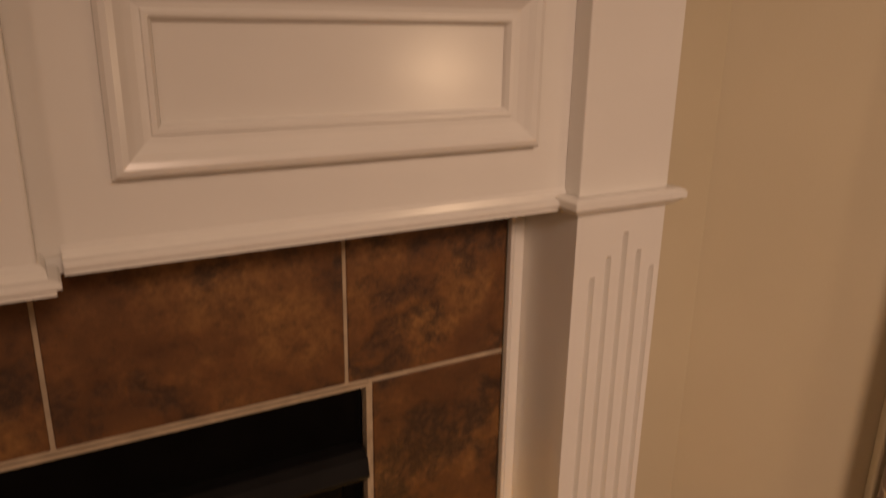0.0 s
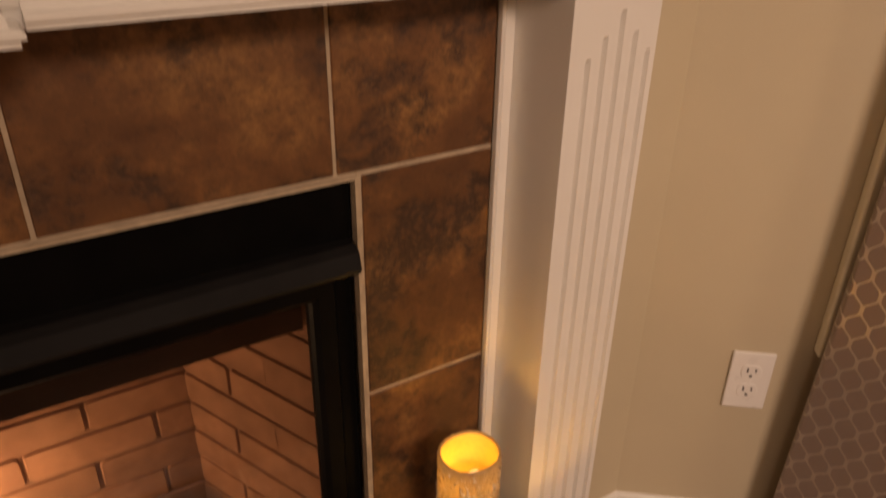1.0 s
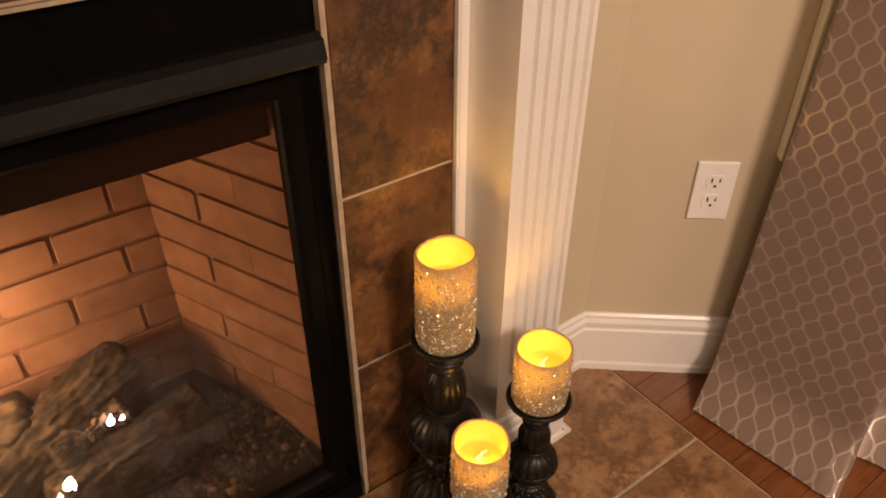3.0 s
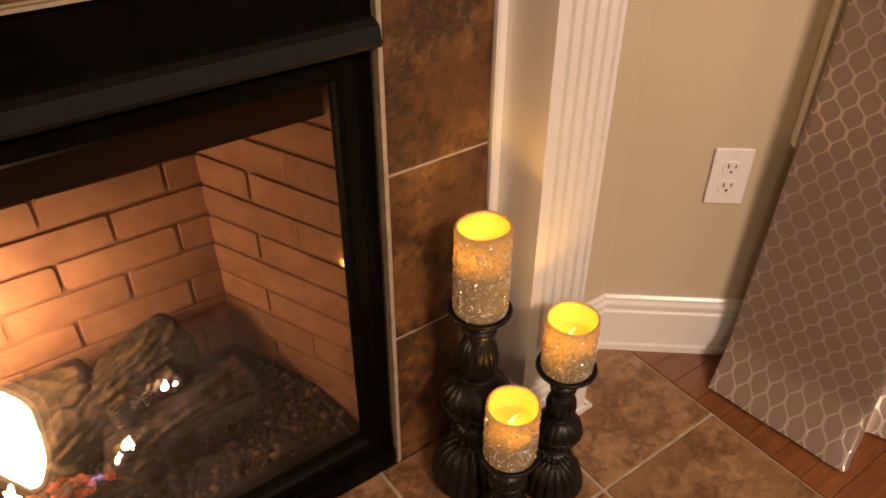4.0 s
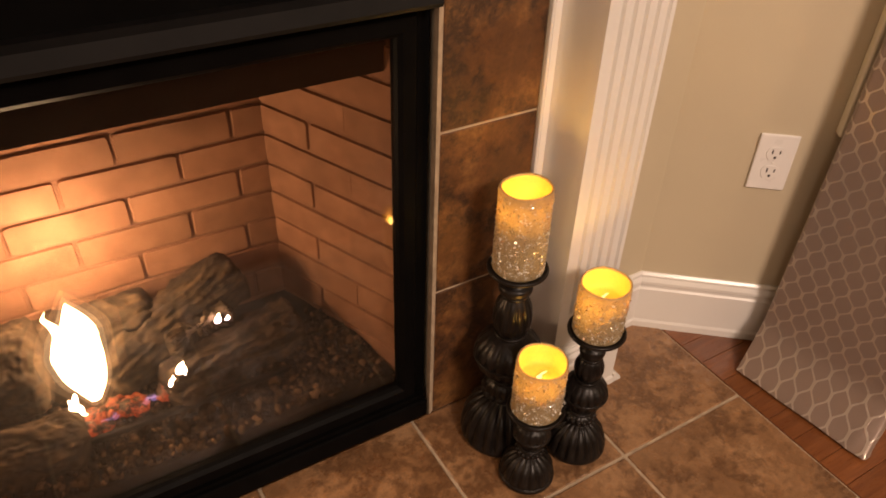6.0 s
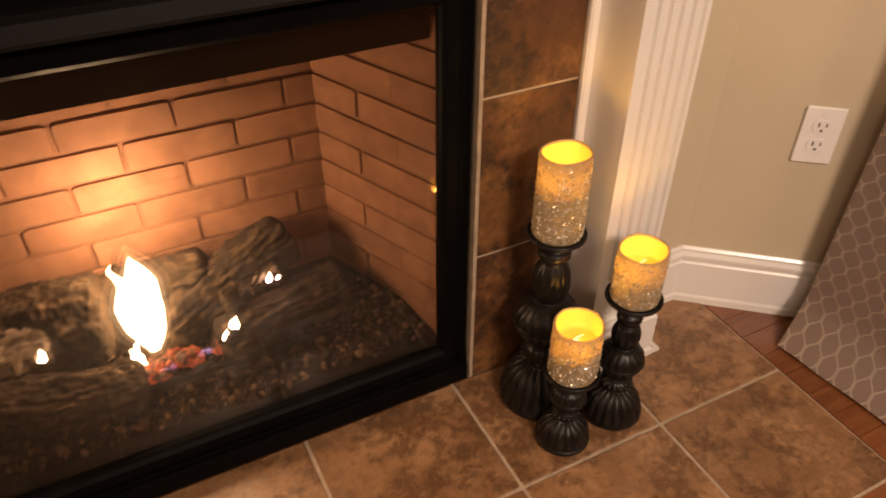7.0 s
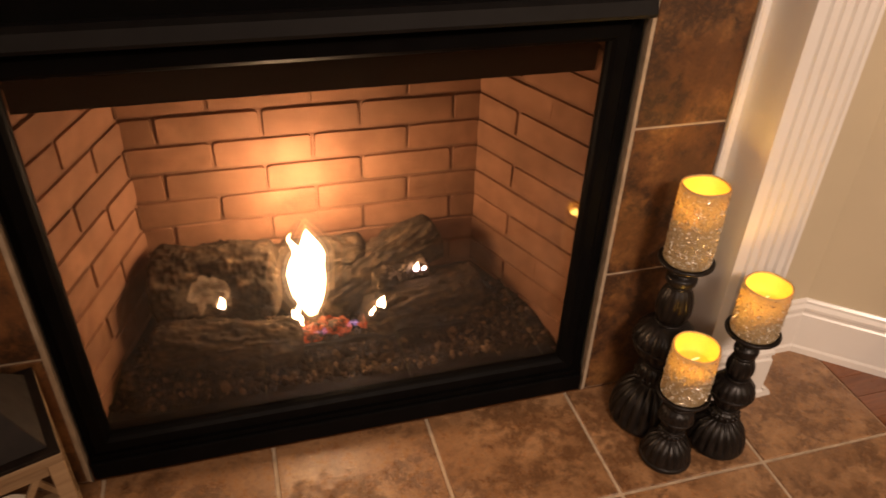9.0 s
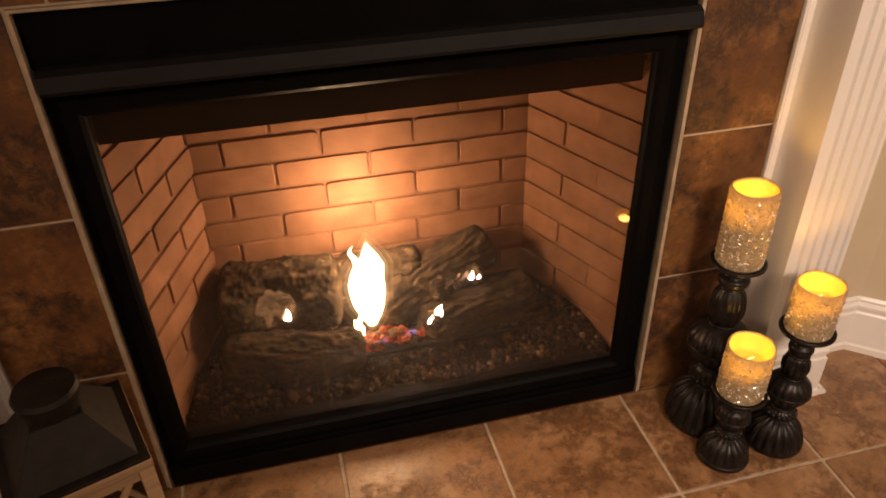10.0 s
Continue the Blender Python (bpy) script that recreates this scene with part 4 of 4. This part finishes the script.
candle_holder((*CAND_S, 0.002), [(0.043, 0.0), (0.049, 0.005), (0.0495, 0.012), (0.047, 0.015), (0.0465, 0.028), (0.040, 0.044), (0.028, 0.056), (0.018, 0.062), (0.015, 0.066)],
              [("stem_collar", [(0.015, 0.066), (0.022, 0.070), (0.022, 0.077), (0.016, 0.081)], 18), ("stem_bulb", [(0.016, 0.081), (0.022, 0.090), (0.032, 0.112), (0.029, 0.132), (0.017, 0.142)], 14), ("stem_neck", [(0.017, 0.142), (0.024, 0.148), (0.023, 0.155), (0.016, 0.162)], 0)],
              0.176, 0.048, "short black carved candle holder with fluted base on the hearth", 16, ((0.066, 0.021), (0.081, 0.022), (0.114, 0.0335), (0.142, 0.022)))
candle_holder((*CAND_M, 0.002), [(0.050, 0.0), (0.056, 0.006), (0.0565, 0.014), (0.053, 0.032), (0.045, 0.050), (0.032, 0.064), (0.020, 0.071), (0.017, 0.0745)],
              [("stem_collar", [(0.017, 0.074), (0.026, 0.080), (0.027, 0.090), (0.018, 0.098)], 18), ("stem_bulb", [(0.018, 0.098), (0.022, 0.106), (0.036, 0.126), (0.041, 0.142), (0.039, 0.158), (0.028, 0.172), (0.017, 0.178)], 16), ("stem_knop", [(0.017, 0.178), (0.024, 0.192), (0.026, 0.206), (0.021, 0.222), (0.015, 0.230)], 12), ("stem_neck", [(0.015, 0.230), (0.021, 0.238), (0.022, 0.250), (0.015, 0.260), (0.014, 0.276)], 0)],
              0.289, 0.048, "medium black carved candle holder with turned stem on the hearth", 18, ((0.0745, 0.023), (0.098, 0.023), (0.142, 0.0425), (0.178, 0.0225), (0.230, 0.020)))
candle_holder((*CAND_T, 0.002), [(0.066, 0.0), (0.074, 0.008), (0.0755, 0.020), (0.073, 0.044), (0.064, 0.068), (0.047, 0.088), (0.030, 0.099), (0.026, 0.1045)],
              [("stem_collar", [(0.026, 0.104), (0.037, 0.112), (0.040, 0.126), (0.036, 0.140), (0.026, 0.150)], 20), ("stem_bulb", [(0.026, 0.150), (0.036, 0.162), (0.054, 0.184), (0.060, 0.205), (0.056, 0.226), (0.040, 0.246), (0.024, 0.256)], 18), ("stem_knop", [(0.024, 0.256), (0.031, 0.272), (0.034, 0.292), (0.030, 0.318), (0.022, 0.334), (0.018, 0.340)], 14), ("stem_neck", [(0.018, 0.340), (0.027, 0.348), (0.028, 0.360), (0.020, 0.368), (0.016, 0.382)], 0)],
              0.394, 0.049, "tall black carved candle holder with bulbous stem on the hearth", 20, ((0.1045, 0.031), (0.150, 0.031), (0.205, 0.0615), (0.256, 0.029), (0.340, 0.023)))
candle((*CAND_S, 0.179), 0.0415, 0.110, 0.042, 1, "short gold glitter pillar candle glowing amber on its holder", (-0.010, -0.013))
candle((*CAND_M, 0.292), 0.0410, 0.102, 0.040, 2, "short gold glitter pillar candle with a glowing well", (-0.014, -0.003))
candle((*CAND_T, 0.397), 0.0415, 0.152, 0.050, 3, "tall gold glitter pillar candle glowing amber at its top", (-0.014, -0.005))


# ---- lantern at the other side of the hearth ----
def lantern(at, rz):
    ln = thing("lantern", at, rz, "pale wooden lattice lantern with a dark metal roof", "lantern")
    w, top = 0.100, 0.300
    part("base_board", box(-w, w, -w, w, 0.0, 0.018, 0.002), LANTERN_WOOD, ln)
    for sx in (-1, 1):
        for sy in (-1, 1):
            x, y = sx * (w - 0.012), sy * (w - 0.012)
            part("post", box(x - 0.011, x + 0.011, y - 0.011, y + 0.011, 0.0185, top - 0.0205, 0.001), LANTERN_WOOD, ln)
    for k in range(4):
        m = Matrix.Rotation(k * math.pi / 2, 4, "Z")
        for s in (1, -1):
            bm = box(-0.005, 0.005, -0.003, 0.003, -0.145, 0.145)
            q = part("cross_slat", bm, LANTERN_WOOD, ln)
            q.matrix_basis = m @ Matrix.Translation((0, -(w - 0.012) + s * 0.0035, 0.150)) @ Matrix.Rotation(s * math.atan2(0.072, 0.125), 4, "Y")
        q = part("rail", box(-w + 0.024, w - 0.024, -0.006, 0.006, top - 0.042, top - 0.0205), LANTERN_WOOD, ln)
        q.matrix_basis = m @ Matrix.Translation((0, -(w - 0.012), 0))
    part("top_board", box(-w, w, -w, w, top - 0.020, top - 0.004, 0.002), LANTERN_WOOD, ln)
    part("roof_plate", box(-w + 0.001, w - 0.001, -w + 0.001, w - 0.001, top - 0.0035, top + 0.003, 0.001), LANTERN_METAL, ln)
    bm = bmesh.new()
    lo, hi = w - 0.014, 0.036
    a = [bm.verts.new((x * lo, y * lo, top + 0.003)) for x, y in ((-1, -1), (1, -1), (1, 1), (-1, 1))]
    b = [bm.verts.new((x * hi, y * hi, top + 0.078)) for x, y in ((-1, -1), (1, -1), (1, 1), (-1, 1))]
    bm.faces.new(a), bm.faces.new(b)
    for i in range(4):
        bm.faces.new((a[i], a[(i + 1) % 4], b[(i + 1) % 4], b[i]))
    bmesh.ops.bevel(bm, geom=bm.edges[:], offset=0.0015, segments=1, affect="EDGES")
    part("roof", bm, LANTERN_METAL, ln)
    part("vent_cap", lathe([(0.040, top + 0.0785), (0.042, top + 0.096), (0.045, top + 0.098), (0.047, top + 0.112), (0.043, top + 0.119), (0.012, top + 0.124)], 40), LANTERN_METAL, ln)
    part("candle", lathe([(0.034, 0.0185), (0.035, 0.022), (0.035, 0.120), (0.033, 0.123), (0.004, 0.121)], 40), LINING, ln, "white pillar candle inside", smooth=False)
    return ln


lantern((-1.060, -0.138, 0.0015), 19)


# ---- curtain ----
def curtain():
    """A lined panel in deep folds: a plan line of (x, y) at the hem, drawn together a little towards the rod."""
    way = [(0.688, -0.197), (0.692, -0.238), (0.704, -0.357), (0.714, -0.458), (0.724, -0.478), (0.740, -0.470), (0.742, -0.440), (0.800, -0.428), (0.840, -0.448), (0.862, -0.520), (0.885, -0.612), (0.910, -0.628), (0.950, -0.590), (1.010, -0.560), (1.070, -0.575), (1.100, -0.680), (1.130, -0.745), (1.200, -0.72), (1.26, -0.72)]
    pts = []
    for i in range(len(way) - 1):
        p0, p1, p2, p3 = (Vector(way[max(0, min(len(way) - 1, j))]) for j in (i - 1, i, i + 1, i + 2))
        for k in range(8):
            u = k / 8
            pts.append(0.5 * (2 * p1 + (p2 - p0) * u + (2 * p0 - 5 * p1 + 4 * p2 - p3) * u * u + (3 * p1 - p0 - 3 * p2 + p3) * u ** 3))
    pts.append(Vector(way[-1]))
    run = [0.0]
    for a, b in zip(pts, pts[1:]):
        run.append(run[-1] + (b - a).length)
    rod = BP.to_2d() + WT.to_2d() * 0.32 + WN.to_2d() * 0.10
    H, rows = 2.25, 60
    c = thing("curtain", (*pts[0], 0), 0, "taupe curtain with pale ogee lattice, in deep folds to the floor", "curtain")
    o = pts[0]
    for name, off, material, label in (("panel", 0.0, CURTAIN, ""), ("lining", 0.004, LINING, "plain white lining")):
        bm = bmesh.new()
        uvl = bm.loops.layers.uv.new("fabric")
        grid = []
        for i in range(rows + 1):
            v = (i / rows) ** 1.4
            z = 0.006 + v * H
            line = []
            for k, p in enumerate(pts):
                # folds flatten towards the rod, and sway a little
                g = 0.55 * v
                along = (p - rod).dot(WT.to_2d())
                flat = rod + WT.to_2d() * along
                q = p.lerp(flat, g) + Vector((0.004 * noise.noise((run[k] * 6, z * 2, 3)), 0.006 * noise.noise((run[k] * 5, z * 2.5, 7)))) * min(1, z * 3 + 0.3)
                if k == 0:
                    q = Vector(p) + Vector((0.05 * v, 0.012 * v))
                q = q + WT.to_2d() * 0.045 * v
                t = (pts[min(k + 1, len(pts) - 1)] - pts[max(k - 1, 0)]).normalized()
                nrm = Vector((-t.y, t.x)) * -1
                kick = max(0.0, 1 - z / 0.10)
                q = q - nrm * off + Vector((-0.078, -0.025)) * kick ** 1.35
                # the hem is puckered where the first fold turns in
                q = q + Vector((noise.noise((run[k] * 38, z * 22, 1)), noise.noise((run[k] * 38, z * 22, 5)))) * 0.008 * kick * math.exp(-((run[k] - 0.29) / 0.06) ** 2)
                hem = 0.0025 * noise.noise((run[k] * 14, 1.0, 0)) if i == 0 else 0
                line.append(bm.verts.new((q.x - o.x, q.y - o.y, z + hem)))
            grid.append(line)
        for i in range(rows):
            for k in range(len(pts) - 1):
                f = bm.faces.new((grid[i][k], grid[i][k + 1], grid[i + 1][k + 1], grid[i + 1][k]))
                f.smooth = True
                for lp, (kk, ii) in zip(f.loops, ((k, i), (k + 1, i), (k + 1, i + 1), (k, i + 1))):
                    lp[uvl].uv = (run[kk], (ii / rows) ** 1.4 * H)
        part(name, bm, material, c, label, smooth=True)
    return c


curtain()

# ---- tile surround ----
surround = tagged(part("tile_surround", box(-1.161, OPEN_L - 0.0005, 0.0005, 0.0095, 0.001, 1.126, bm=box(OPEN_R + 0.0005, 0.181, 0.0005, 0.0095, 0.001, 1.126, bm=box(OPEN_L, OPEN_R, 0.0005, 0.0095, OPEN_T + 0.002, 1.118))), GROUT), "brown slate-look tile surround with pale grout round the fireplace", "tile surround", kind="structure")
TG = 0.0022


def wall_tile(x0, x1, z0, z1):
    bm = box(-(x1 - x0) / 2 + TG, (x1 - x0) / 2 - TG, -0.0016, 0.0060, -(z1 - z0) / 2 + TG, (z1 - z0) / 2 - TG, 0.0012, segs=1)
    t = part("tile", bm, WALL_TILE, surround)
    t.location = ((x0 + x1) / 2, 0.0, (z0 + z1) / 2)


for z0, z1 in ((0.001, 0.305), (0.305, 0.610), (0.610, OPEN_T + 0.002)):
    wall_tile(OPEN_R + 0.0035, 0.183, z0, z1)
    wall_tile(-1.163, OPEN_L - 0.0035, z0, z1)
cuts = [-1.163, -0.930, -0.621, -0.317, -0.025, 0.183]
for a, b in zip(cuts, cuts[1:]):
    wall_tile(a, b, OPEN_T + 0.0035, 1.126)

# ---- hearth ----
HX0, HX1, HY = -1.553, 0.572, -0.545
hearth = tagged(part("hearth", box(HX0, HX1, HY, 0.0, -0.012, -0.0015), GROUT), "flush hearth of brown stone-look tiles with pale grout", "hearth", kind="structure")
xs = [HX0, -1.263, -0.9575, -0.652, -0.3465, -0.041, 0.2645, HX1]
ys = [0.002, -0.268, HY]
for x0, x1 in zip(xs, xs[1:]):
    for y1, y0 in zip(ys, ys[1:]):
        g = 0.0033
        bm = box(-(x1 - x0) / 2 + g, (x1 - x0) / 2 - g, -(y1 - y0) / 2 + g, (y1 - y0) / 2 - g, -0.009, 0.0, 0.0015, segs=1)
        t = part("tile", bm, FLOOR_TILE, hearth)
        t.location = ((x0 + x1) / 2, (y0 + y1) / 2, 0.0015)

# ---- oak planks beside the hearth ----
rnd = random.Random(3)
PW = 0.0585
for k in range(20):
    y1 = 0.01 - k * PW
    x = HX1 + 0.002 if y1 > HY else HX1 - rnd.uniform(0.3, 1.2)
    end = 2.2
    while x < end:
        x2 = min(end, x + rnd.uniform(0.45, 1.1))
        bm = box(-(x2 - x) / 2 + 0.0004, (x2 - x) / 2 - 0.0004, -PW / 2 + 0.0004, PW / 2 - 0.0004, -0.0085, 0.0, 0.0008, segs=1)
        t = part("plank", bm, OAK, floor)
        t.location = ((x + x2) / 2, y1 - PW / 2, -0.0005)
        x = x2
